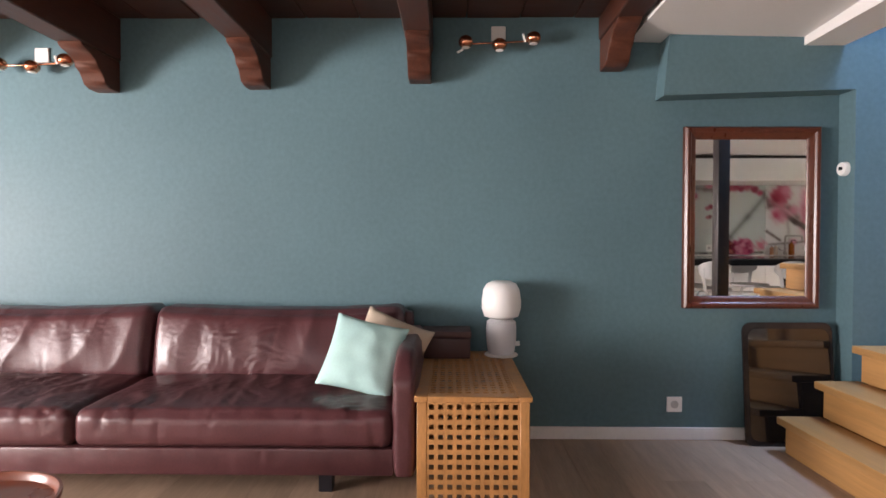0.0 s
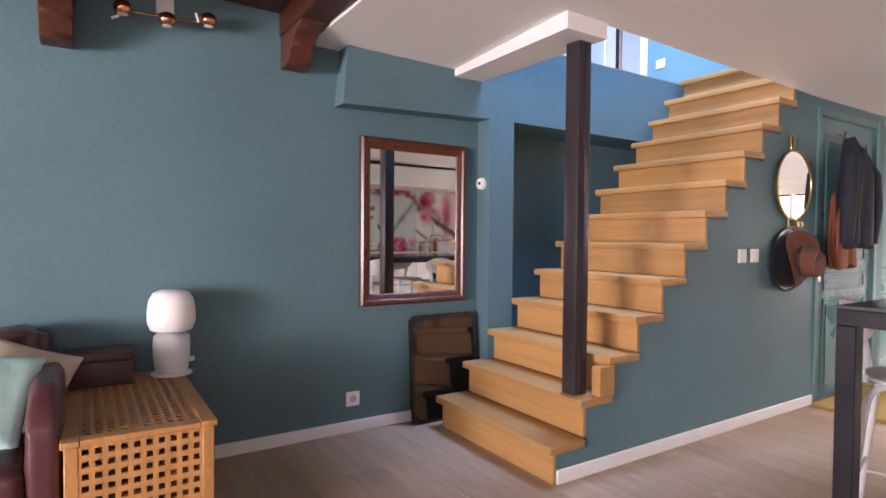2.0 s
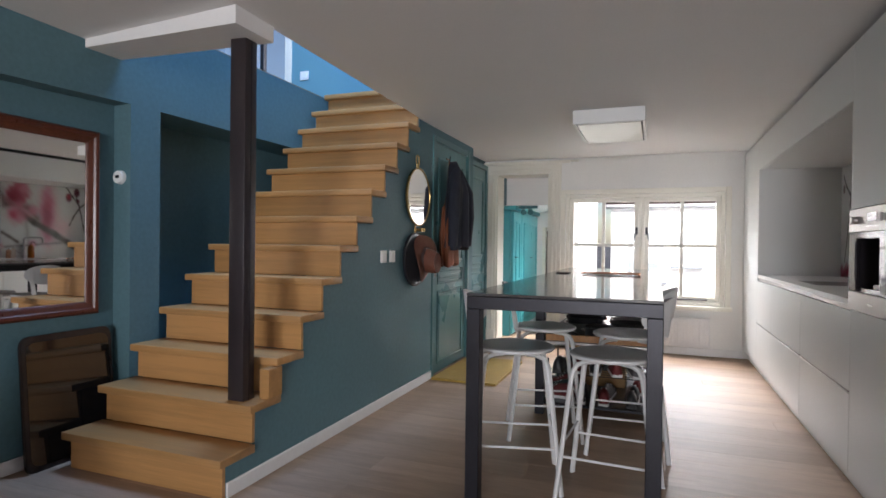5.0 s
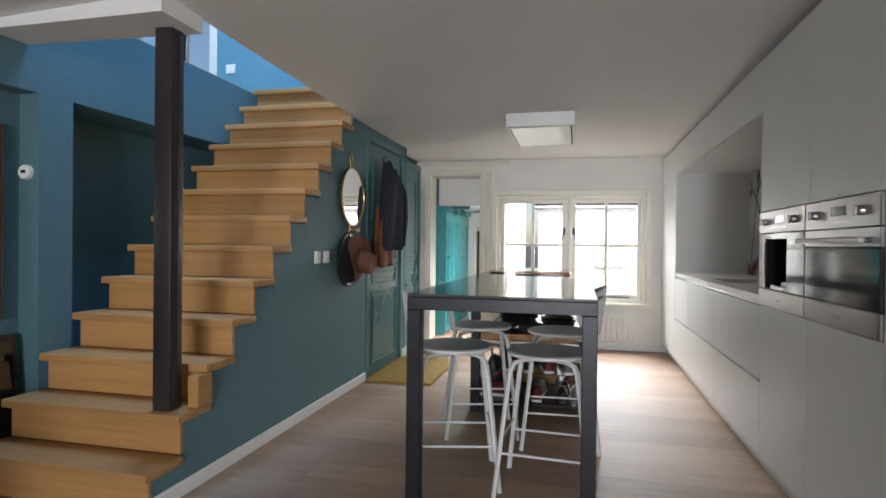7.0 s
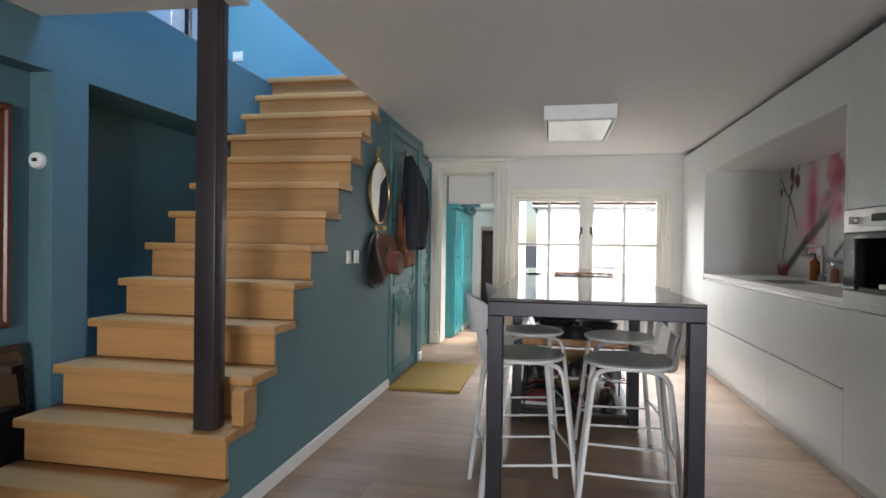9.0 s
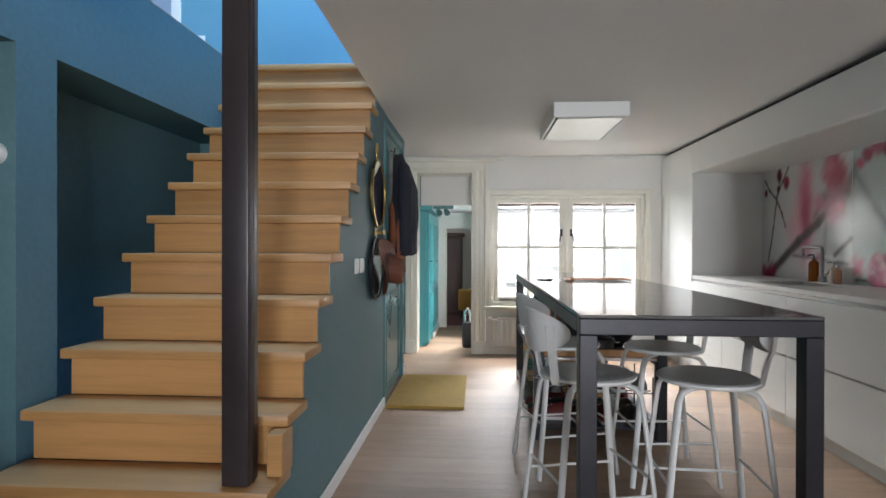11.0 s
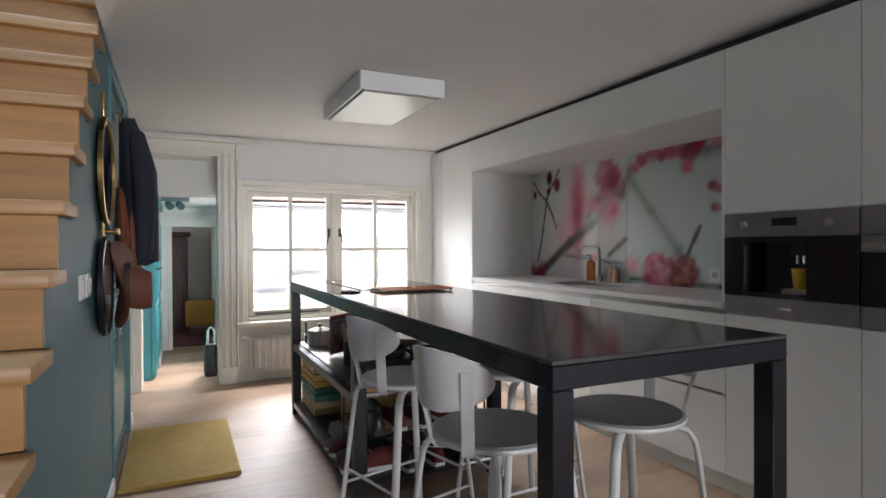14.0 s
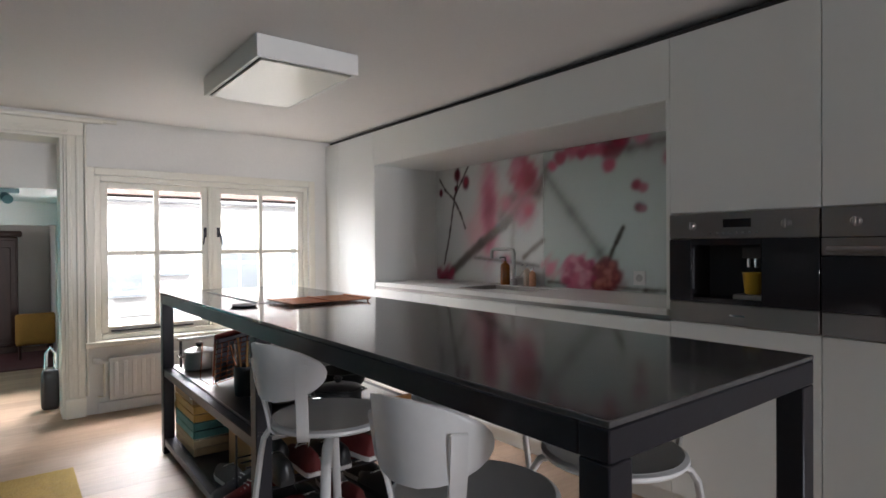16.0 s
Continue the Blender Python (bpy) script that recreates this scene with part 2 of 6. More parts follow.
def part(name, bm, material, parent, label="", smooth=40):
    """Links a bmesh, given in world places, as one mesh under a thing or a part."""
    bmesh.ops.translate(bm, verts=bm.verts, vec=-base_of(parent))
    ob = new(name, finish(bm, name, material, smooth))
    ob.parent = parent
    return tagged(ob, label)


def thing(name, at, label, category, group=""):
    ob = new(name)
    ob.empty_display_size = 0.1
    ob.location = at
    return tagged(ob, label, category, group)


def solid(name, bm, material, label, category, kind="", group="", smooth=40, at=None):
    """A thing that is one mesh."""
    vs = [v.co for v in bm.verts]
    if at is None:
        at = Vector((sum(v.x for v in vs) / len(vs), sum(v.y for v in vs) / len(vs), min(v.z for v in vs)))
    at = Vector(at)
    bmesh.ops.translate(bm, verts=bm.verts, vec=-at)
    ob = new(name, finish(bm, name, material, smooth))
    ob.location = at
    return tagged(ob, label, category, group, kind)


def setting(name, bm, material, label, category="", smooth=0):
    return solid(name, bm, material, label, category or name.split("_")[0], "structure", smooth=smooth, at=(0, 0, 0))

# ---- the shell ----
CZ = 2.165         # white ceiling
UP = 2.47         # floor upstairs
WX = -1.16         # wall behind the sofa
PX = -1.03         # pilaster and wall over the niche
SX = 0.0           # side of the stairs
WY = 4.605         # wall with the kitchen window
KX = 2.66          # kitchen fronts
EX = 3.36
SY = -7.4

floor = setting("floor", boxm((-1.6, SY - 0.2, -0.12), (EX + 0.2, 8.5, -0.014)), SHADOWG, "pale whitewashed oak plank floor", "floor")
setting("wall_west", boxm((-1.6, SY, -0.1), (WX, 0.418, 2.6)), TEAL, "matt teal painted wall behind the sofa", "wall")
bm = bmesh.new()
box(bm, (WX, -0.606, 1.905), (PX, 0.418, 2.3))
for v in bm.verts:
    if v.co.z < 2:
        v.co.z += 0.033 * (v.co.y > 0)
    elif v.co.y < 0:
        v.co.y += 0.035
setting("bulkhead", bm, TEAL, "teal boxed-in bulkhead over the mirror", "bulkhead")
setting("pilaster", boxm((-1.6, 0.418, -0.1), (PX, 0.624, 1.94)), TEAL, "teal painted pilaster beside the stairs", "pilaster")
setting("wall_stairwell", boxm((-1.6, 0.418, 1.94), (PX, 2.62, 2.462)), TEAL, "teal wall over the niche beside the stairs", "wall")
setting("niche_wall", boxm((-1.6, 0.624, -0.1), (-1.38, 2.5, 1.94)), TEAL, "teal back wall of the niche beside the stairs", "wall")
setting("niche_end", boxm((-1.6, 2.5, -0.1), (-0.1, 2.62, 1.94)), TEAL, "teal end wall of the niche under the stairs", "wall")

# side of the stairs: the wall follows the steps
RISE, GO, NSTEP = 0.19, 0.1967, 13
poly = [(0.048, -0.1), (0.048, RISE - 0.045)]
for i in range(1, 12):
    poly += [(GO * i + 0.048, RISE * i - 0.045), (GO * i + 0.048, RISE * (i + 1) - 0.045)]
poly[-1] = (GO * 11 + 0.048, CZ)
poly += [(2.513, CZ), (2.513, -0.1)]
setting("wall_under_stairs", prismm(poly, 0, -0.1, SX), TEAL, "teal wall closing the side of the stairs", "wall")
bm = bmesh.new()
box(bm, (-0.12, 3.518, -0.1), (SX, 3.66, CZ))
box(bm, (-0.12, 2.515, 2.07), (SX, 3.518, CZ))
box(bm, (-0.9, 2.62, -0.1), (-0.85, 3.6, CZ))
box(bm, (-0.30, 3.69, -0.1), (-0.15, 4.66, CZ))
setting("wall_closet", bm, TEAL, "teal wall round the closet door", "wall")

# wall with the kitchen window and the doorway to the hall
DL, DR, DT = 0.0, 0.64, 2.01
WL, WR, WB, WT = 0.827, 2.488, 0.53, 1.742
bm = bmesh.new()
box(bm, (-0.30, WY, -0.1), (DL, WY + 0.28, 2.5))
box(bm, (DL, WY, DT), (DR, WY + 0.28, 2.5))
box(bm, (DR, WY, -0.1), (WL, WY + 0.28, 2.5))
box(bm, (WL, WY, -0.1), (WR, WY + 0.28, WB))
box(bm, (WL, WY, WT), (WR, WY + 0.28, 2.5))
box(bm, (WR, WY, -0.1), (EX, WY + 0.28, 2.5))
setting("wall_north", bm, WHITE, "white plastered wall with window and doorway", "wall")
bm = bmesh.new()
box(bm, (EX, -1.6, -0.1), (EX + 0.2, WY + 0.28, 2.6))
box(bm, (EX, SY, -0.1), (EX + 0.2, -3.2, 2.6))
box(bm, (EX, -3.2, -0.1), (EX + 0.2, -1.6, 0.85))
box(bm, (EX, -3.2, 2.05), (EX + 0.2, -1.6, 2.6))
setting("wall_east", bm, WHITE, "white wall behind the kitchen fronts", "wall")
# street wall behind the camera, with two tall windows
bm = bmesh.new()
y0, y1 = SY - 0.25, SY
box(bm, (-1.6, y0, -0.1), (EX + 0.2, y1, 0.55))
box(bm, (-1.6, y0, 2.2), (EX + 0.2, y1, 2.6))
for a, b in ((-1.6, 1.1), (2.1, 2.35), (3.05, EX + 0.2)):
    box(bm, (a, y0, 0.55), (b, y1, 2.2))
setting("wall_south", bm, WHITE, "white street wall with two tall windows", "wall")

# ceilings: white board over the kitchen with the stair opening, dark boards over the sofa
def sagged(y):
    """The old ceiling rises a little towards the sofa."""
    return 0.022 * max(0.0, 2.4 - y)


bm = bmesh.new()
box(bm, (WX, -0.76, CZ), (EX, 0.30, UP - 0.004))
box(bm, (SX + 0.01, 0.30, CZ), (EX, 2.4, UP - 0.004))
box(bm, (SX + 0.01, 2.4, CZ), (EX, WY, UP - 0.004))
box(bm, (-0.30, 2.62, CZ), (SX + 0.01, WY, UP - 0.004))
for v in bm.verts:
    if v.co.z < CZ + 0.01:
        v.co.z += sagged(v.co.y)
setting("ceiling", bm, CEIL, "white painted plaster ceiling", "ceiling")
bm = boxm((PX, 0.055, 2.134), (0.026, 0.322, CZ + 0.08))
for v in bm.verts:
    if v.co.x < -0.5:
        v.co.y += 0.084 if v.co.y < 0.2 else 0.033
        v.co.z += 0.036 if v.co.z < 2.2 else 0
setting("ceiling_soffit", bm, CEIL, "white boxed soffit over the stair post", "soffit")
bm = bmesh.new()
for i in range(22):
    ya = -0.76 - 0.30 * (i + 1)
    box(bm, (WX, ya, 2.37 + 0.002 * (i % 2)), (EX, ya + 0.294, 2.42), bevel=0.003)
box(bm, (WX, SY, 2.40), (EX, -0.76, 2.6))
setting("ceiling_boards", bm, BOARDW, "dark stained timber boards above the beams", "ceiling")

# floor above, seen through the stair opening
bm = bmesh.new()
box(bm, (-3.6, -0.5, UP - 0.15), (-1.605, 3.2, UP))
box(bm, (-1.605, -0.5, 2.464), (PX - 0.002, 2.62, 2.47))
box(bm, (-1.605, 2.62, UP - 0.15), (SX, 3.2, UP))
box(bm, (SX + 0.012, -0.5, UP - 0.003), (2.0, 3.2, UP + 0.01))
setting("floor_upstairs", bm, OAKF, "pale oak floor upstairs", "floor")
bm = bmesh.new()
box(bm, (-1.80, 3.0, UP), (2.0, 3.2, 4.9))
box(bm, (-3.6, 3.0, UP), (-3.2, 3.2, 4.9))
box(bm, (-3.2, 3.0, 4.5), (-1.80, 3.2, 4.9))
box(bm, (-3.6, -0.6, UP), (2.0, -0.5, 4.9))
box(bm, (2.0, -0.6, UP), (2.1, 3.2, 4.9))
box(bm, (-3.7, -0.6, UP), (-3.6, 3.2, 4.9))
setting("wall_upstairs", bm, TEAL_UP, "light teal walls of the landing upstairs", "wall")
bm = bmesh.new()
box(bm, (-3.7, -0.6, 4.9), (-0.95, 3.2, 5.0))
box(bm, (0.35, -0.6, 4.9), (2.1, 3.2, 5.0))
box(bm, (-0.95, -0.6, 4.9), (0.35, 0.5, 5.0))
box(bm, (-0.95, 2.1, 4.9), (0.35, 3.2, 5.0))
setting("ceiling_upstairs", bm, CEIL, "white ceiling upstairs with a roof light", "ceiling")

# hall and the room behind it
bm = bmesh.new()
y0 = WY + 0.28
box(bm, (-0.5, y0, -0.1), (-0.4, 6.7, 2.6))
box(bm, (0.74, y0, -0.1), (0.82, 5.0, 2.6))
box(bm, (0.74, 5.8, -0.1), (0.82, 8.4, 2.6))
box(bm, (0.74, 5.0, -0.1), (0.82, 5.8, 0.5))
box(bm, (0.74, 5.0, 1.9), (0.82, 5.8, 2.6))
box(bm, (-0.4, 6.6, -0.1), (0.19, 6.70, 1.435))
box(bm, (-0.4, 6.6, 1.435), (0.74, 6.70, 2.0))
box(bm, (-1.4, 6.7, -0.1), (-0.4, 6.8, 2.6))
# back room's west wall, with an unseen opening added for its fill lamp
box(bm, (-1.5, 6.7, -0.1), (-1.4, 6.8, 2.6))
box(bm, (-1.5, 7.8, -0.1), (-1.4, 8.4, 2.6))
box(bm, (-1.5, 6.8, -0.1), (-1.4, 7.8, 0.7))
box(bm, (-1.5, 6.8, 1.8), (-1.4, 7.8, 2.6))
box(bm, (-1.5, 8.4, -0.1), (0.82, 8.5, 2.6))
setting("wall_hall", bm, WHITE, "white walls of the hall and back room", "wall")
bm = bmesh.new()
box(bm, (-0.5, y0, 2.0), (0.74, 5.02, 2.5))
box(bm, (-0.5, 5.02, 1.66), (0.74, 6.6, 2.5))
box(bm, (-1.5, 6.7, 2.0), (0.74, 8.5, 2.5))
setting("ceiling_hall", bm, CEIL, "low white hall ceiling with a step", "ceiling")

# ground outside
setting("ground", boxm((-3000, -3000, -0.9), (3000, 3000, -0.5)), mat("grey_paving", (0.2, 0.19, 0.18), 0.8), "grey paved ground outside", "ground")

# ---- stairs ----
stairs = thing("staircase", (-0.48, 1.2, 0), "straight oak staircase with thick nosed treads along the teal wall", "staircase")
XL, XR = -0.985, 0.021
for i in range(NSTEP):
    y = GO * i + 0.0265
    z = RISE * (i + 1)
    if i < NSTEP - 1:
        bm = boxm((XL, y - 0.038, z - 0.04), (XR if i < 11 else -0.005, y + GO - 0.001, z), bevel=0.006, seg=2)
        part("tread", bm, OAK, stairs)
    bm = boxm((XL + 0.022, y, z - RISE + 0.001), ((XR - 0.022) if i < 11 else -0.005, y + 0.02, z - 0.0405), bevel=0.0015)
    part("riser", bm, OAK, stairs)
part("landing_edge", boxm((XL, GO * 12 - 0.0115, UP - 0.04), (-0.005, 2.62, UP + 0.003), bevel=0.006, seg=2), OAK, stairs)
part("nosing_block", boxm((-0.03, 0.31, RISE * 2), (0.026, GO * 2 + 0.025, RISE * 3 - 0.042), bevel=0.003), OAK, stairs)
# inner stringer towards the niche
poly = [(0.055, -0.0)]
for i in range(12):
    poly += [(GO * i + 0.055, RISE * (i + 1) - 0.045), (GO * (i + 1) + 0.055, RISE * (i + 1) - 0.045)]
poly += [(GO * 12 + 0.055, RISE * 9), (0.6, 0.0)]
part("stringer", prismm(poly, 0, XL + 0.03, XL + 0.06), OAK, stairs)

post = thing("steel_post", (-0.104, 0.265, RISE * 2), "dark brown painted square steel post standing on a tread", "post")
part("shaft", boxm((-0.150, 0.222, RISE * 2 + 0.001), (-0.058, 0.308, 2.142), bevel=0.006, seg=2), BRONZE, post)
part("weld_seam", boxm((-0.058, 0.262, RISE * 2 + 0.001), (-0.0565, 0.268, 2.14)), STEEL, post)

# ---- kitchen island ----
IX0, IX1, IY0, IY1, IZ = 1.036, 1.829, 0.333, 3.476, 0.948
isl = thing("kitchen_island", (1.45, 1.9, 0), "long black steel kitchen island with polished dark stone top", "island")
part("worktop", boxm((IX0, IY0, IZ - 0.012), (IX1, IY1, IZ), bevel=0.002), GRANITE, isl, "polished black stone top")
for a, b in (((IX0, IY0), (IX1, IY0 + 0.06)), ((IX0, IY1 - 0.06), (IX1, IY1)), ((IX0, IY0 + 0.06), (IX0 + 0.06, IY1 - 0.06)), ((IX1 - 0.06, IY0 + 0.06), (IX1, IY1 - 0.06))):
    part("apron_rail", boxm((a[0], a[1], IZ - 0.068), (b[0], b[1], IZ - 0.0125), bevel=0.003), STEEL, isl)
IYM = 1.86
for x in (IX0, IX1 - 0.06):
    for y in (IY0, IY1 - 0.06):
        part("leg", boxm((x, y, 0.0), (x + 0.06, y + 0.06, IZ - 0.0685), bevel=0.003), STEEL, isl)
    part("leg", boxm((x, IYM, 0.0), (x + 0.06, IYM + 0.06, IZ - 0.0685), bevel=0.003), STEEL, isl)
    part("foot_rail", boxm((x + 0.005, IYM + 0.061, 0.05), (x + 0.05, IY1 - 0.061, 0.09), bevel=0.003), STEEL, isl)
    part("shelf_rail", boxm((x + 0.005, IYM + 0.061, 0.455), (x + 0.05, IY1 - 0.061, 0.50), bevel=0.003), STEEL, isl)
part("shelf", boxm((IX0 + 0.052, IYM + 0.01, 0.488), (IX1 - 0.052, IY1 - 0.01, 0.506), bevel=0.002), STAINLESS, isl, "brushed steel shelf")
part("shelf", boxm((IX0 + 0.052, IYM + 0.01, 0.07), (IX1 - 0.052, IY1 - 0.01, 0.088), bevel=0.002), STEEL, isl)

# ---- bar stools ----
def stool(at, turn, label):
    t = thing("bar_stool", (0, 0, 0), label, "bar stool", "bar stools at the island")
    z = 0.655
    # round dished seat
    part("seat", lathem([(0.02, z - 0.014), (0.16, z - 0.016), (0.186, z - 0.012), (0.193, z - 0.004), (0.192, z + 0.003), (0.184, z + 0.006), (0.12, z + 0.001), (0.02, z)], seg=40), STOOLW, t)
    part("seat_pad", lathem([(0.02, z + 0.003), (0.12, z + 0.004), (0.178, z + 0.0085), (0.18, z + 0.0095), (0.12, z + 0.006), (0.02, z + 0.005)], seg=40), STOOLS, t, "grey felt seat pad")
    # legs bend out from under the seat
    for sx, sy in ((1, 1), (1, -1), (-1, 1), (-1, -1)):
        pts = [(0.06 * sx, 0.075 * sy, z - 0.026), (0.105 * sx, 0.115 * sy, z - 0.026), (0.135 * sx, 0.14 * sy, z - 0.036), (0.15 * sx, 0.152 * sy, z - 0.065),
               (0.158 * sx, 0.158 * sy, z - 0.12), (0.215 * sx, 0.195 * sy, 0.0)]
        part("leg", tubem(pts, 0.013, seg=10, flat=(0.0155, 0.010)), STOOLW, t)

    def legat(h, sx, sy):
        f = h / (z - 0.12)
        return ((0.215 + (0.158 - 0.215) * f) * sx, (0.195 + (0.158 - 0.195) * f) * sy, h)
    for a, b, h in (((1, 1), (1, -1), 0.27), ((-1, 1), (-1, -1), 0.27), ((1, 1), (-1, 1), 0.21), ((1, -1), (-1, -1), 0.21)):
        part("footrest", tubem([legat(h, *a), legat(h, *b)], 0.006, seg=8), STOOLW, t)
    # two flat posts rise from the rim of the seat to the outside of the curved back
    for sy in (1, -1):
        out = Vector((-0.695, 0.719 * sy, 0))
        side = Vector((0.719 * sy, 0.695, 0))
        bm = bmesh.new()
        ring = []
        for r, pz in ((0.05, z - 0.030), (0.092, z - 0.028), (0.108, z - 0.012), (0.116, z + 0.03), (0.127, z + 0.08), (0.146, z + 0.13), (0.1595, z + 0.215)):
            c = Vector((-0.100, 0, pz)) + out * r
            ring.append([bm.verts.new(c + out * a + side * b) for a, b in ((-0.005, -0.018), (0.005, -0.018), (0.005, 0.018), (-0.005, 0.018))])
        for a, b in zip(ring, ring[1:]):
            for k in range(4):
                bm.faces.new((a[k], a[(k + 1) % 4], b[(k + 1) % 4], b[k]))
        bm.faces.new(ring[0][::-1]), bm.faces.new(ring[-1])
        bmesh.ops.bevel(bm, geom=list(bm.edges), offset=0.0025, segments=2, affect="EDGES")
        part("back_post", bm, STOOLW, t)
    bm = bmesh.new()
    rows = []
    for side in (0, 1):
        grid = []
        for j in range(17):
            v = math.sin((j / 16 - 0.5) * math.pi)
            row = []
            for i in range(21):
                u = i / 20 * 2 - 1
                hw = 0.145 * max(0.0, 1 - abs(v) ** 2.4) ** (1 / 2.4)
                hw = max(hw, 0.04)
                yy = u * hw
                xx = -0.102 - math.sqrt(0.152 ** 2 - yy * yy) - 0.012 * v + (0.009 if side else 0)
                zz = z + 0.188 + 0.086 * v
                row.append(bm.verts.new((xx, yy, zz)))
            grid.append(row)
        rows.append(grid)
    for g in rows:
        for j in range(16):
            for i in range(20):
                bm.faces.new((g[j][i], g[j][i + 1], g[j + 1][i + 1], g[j + 1][i]))
    a, b = rows
    for j in range(16):
        for i in (0, 20):
            bm.faces.new((a[j][i], a[j + 1][i], b[j + 1][i], b[j][i]))
    for i in range(20):
        for j in (0, 16):
            bm.faces.new((a[j][i], a[j][i + 1], b[j][i + 1], b[j][i]))
    part("backrest", bm, STOOLW, t, smooth=60)
    t.matrix_basis = pose(*at, 0, 0, 0, turn)
    return t


first = stool((1.15, 0.775), 14, "white bar stool with grey round seat and curved back")
for x, y, a in ((1.16, 1.51, 15), (1.615, 0.74, 176), (1.655, 1.42, 183)):
    copy_thing(first, pose(x, y, 0, 0, 0, a))

# ---- kitchen wall ----
NY0, NY1, NZ0, NZ1, NX = 1.18, 3.745, 0.92, 1.855, 3.29
TOP = 2.128
# solid dark strip; the gap's shade is put into its colour
setting("kitchen_top_shadow", boxm((KX + 0.05, -3.2, TOP), (EX, WY, CZ)), SHADOWG, "dark strip drawn as gap shade above the kitchen fronts", "gap")


def front(y0, y1, z0, z1, parent, name="door"):
    return part(name, boxm((KX, y0 + 0.0015, z0 + 0.0015), (KX + 0.02, y1 - 0.0015, z1 - 0.0015), bevel=0.0015), LACQ, parent)


def carcass(y0, y1, z0, z1, label, name="kitchen_cabinet"):
    c = thing(name, ((KX + EX) / 2, (y0 + y1) / 2, z0), label, "kitchen cabinet", "white kitchen cabinets")
    part("body", boxm((KX + 0.022, y0, z0), (EX - 0.002, y1, z1)), LACQ, c)
    return c


tall = carcass(NY1, 4.36, 0.10, TOP, "tall handleless white lacquered corner cabinet")
front(NY1, 4.36, 0.10, TOP, tall)
fill = carcass(4.36, WY - 0.002, 0.10, TOP, "white filler panel between cabinet and window wall")
front(4.36, WY - 0.002, 0.10, TOP, fill, "panel")
part("plinth", boxm((KX + 0.06, NY1, 0.0), (KX + 0.075, WY - 0.002, 0.098)), LACQ, tall)
# base units with drawers under the worktop
for y0, y1 in ((NY1 - 0.65, NY1), (NY1 - 1.60, NY1 - 0.65), (NY0, NY1 - 1.60)):
    c = carcass(y0, y1, 0.10, NZ0 - 0.03, "white lacquered base cabinet with two wide drawers")
    front(y0, y1, 0.10, 0.475, c, "drawer_front")
    front(y0, y1, 0.485, 0.865, c, "drawer_front")
    part("grip_rail", boxm((KX + 0.012, y0, 0.867), (KX + 0.02, y1, 0.888)), STAINLESS, c)
    part("grip_rail", boxm((KX + 0.002, y0 + 0.03, 0.476), (KX + 0.018, y1 - 0.03, 0.483)), STAINLESS, c)
    part("plinth", boxm((KX + 0.06, y0, 0.0), (KX + 0.075, y1, 0.098)), LACQ, c)
# bulkhead cupboards over the niche
c = carcass(NY0, NY1, NZ1 + 0.02, TOP, "white bridging cupboards above the worktop niche", "wall_cabinet")
front(NY0, NY1, NZ1 + 0.0, TOP, c)
part("soffit_panel", boxm((KX + 0.022, NY0, NZ1), (EX - 0.002, NY1, NZ1 + 0.018)), LACQ, c)
# tall appliance columns
OZ0, OZ1 = 0.877, 1.34
for i, (y0, y1) in enumerate(((0.59, 1.18), (0.0, 0.59), (-0.60, 0.0), (-1.20, -0.60))):
    lab = "tall white cabinet column with built-in appliance" if i < 2 else "tall handleless white cabinet"
    c = carcass(y0, y1, 0.10, OZ0 - 0.002 if i < 2 else TOP, lab)
    if i < 2:
        part("body", boxm((KX + 0.022, y0, OZ1 + 0.002), (EX - 0.002, y1, TOP)), LACQ, c)
        front(y0, y1, 0.10, OZ0 - 0.004, c)
        front(y0, y1, OZ1 + 0.003, TOP, c)
    else:
        front(y0, y1, 0.10, TOP, c)
    part("plinth", boxm((KX + 0.06, y0, 0.0), (KX + 0.075, y1, 0.098)), LACQ, c)
part("side_panel", boxm((KX, NY0 - 0.0, NZ0), (EX - 0.01, NY0 + 0.018, NZ1)), LACQ, c)
part("side_panel", boxm((KX, NY1 - 0.018, NZ0), (EX - 0.01, NY1, NZ1)), LACQ, c)
# white worktop with a sink cut-out
KS0, KS1 = 2.25, 2.85
wt = thing("worktop", (3.0, 2.5, NZ0 - 0.03), "white stone worktop in the kitchen niche", "worktop")
for lo, hi in (((KX, NY0 + 0.019), (NX, KS0)), ((KX, KS1), (NX, NY1 - 0.019)), ((KX, KS0), (2.78, KS1)), ((3.16, KS0), (NX, KS1))):
    part("slab", boxm((lo[0], lo[1], NZ0 - 0.028), (hi[0], hi[1], NZ0)), COUNTER, wt)

# ---- trim ----
def skirting(name, lo, hi):
    return setting(name, boxm(lo, hi, bevel=0.004), BASEB, "low white painted skirting board", "baseboard", smooth=40)


skirting("baseboard_west", (WX, SY, 0.0), (WX + 0.014, 0.418, 0.07))
skirting("baseboard_stairs", (SX, 0.045, 0.0), (SX + 0.014, 2.508, 0.07))
skirting("baseboard_closet", (SX, 3.522, 0.0), (SX + 0.016, 3.67, 0.085))
skirting("baseboard_north", (0.83, WY - 0.016, 0.0), (KX, WY, 0.08))

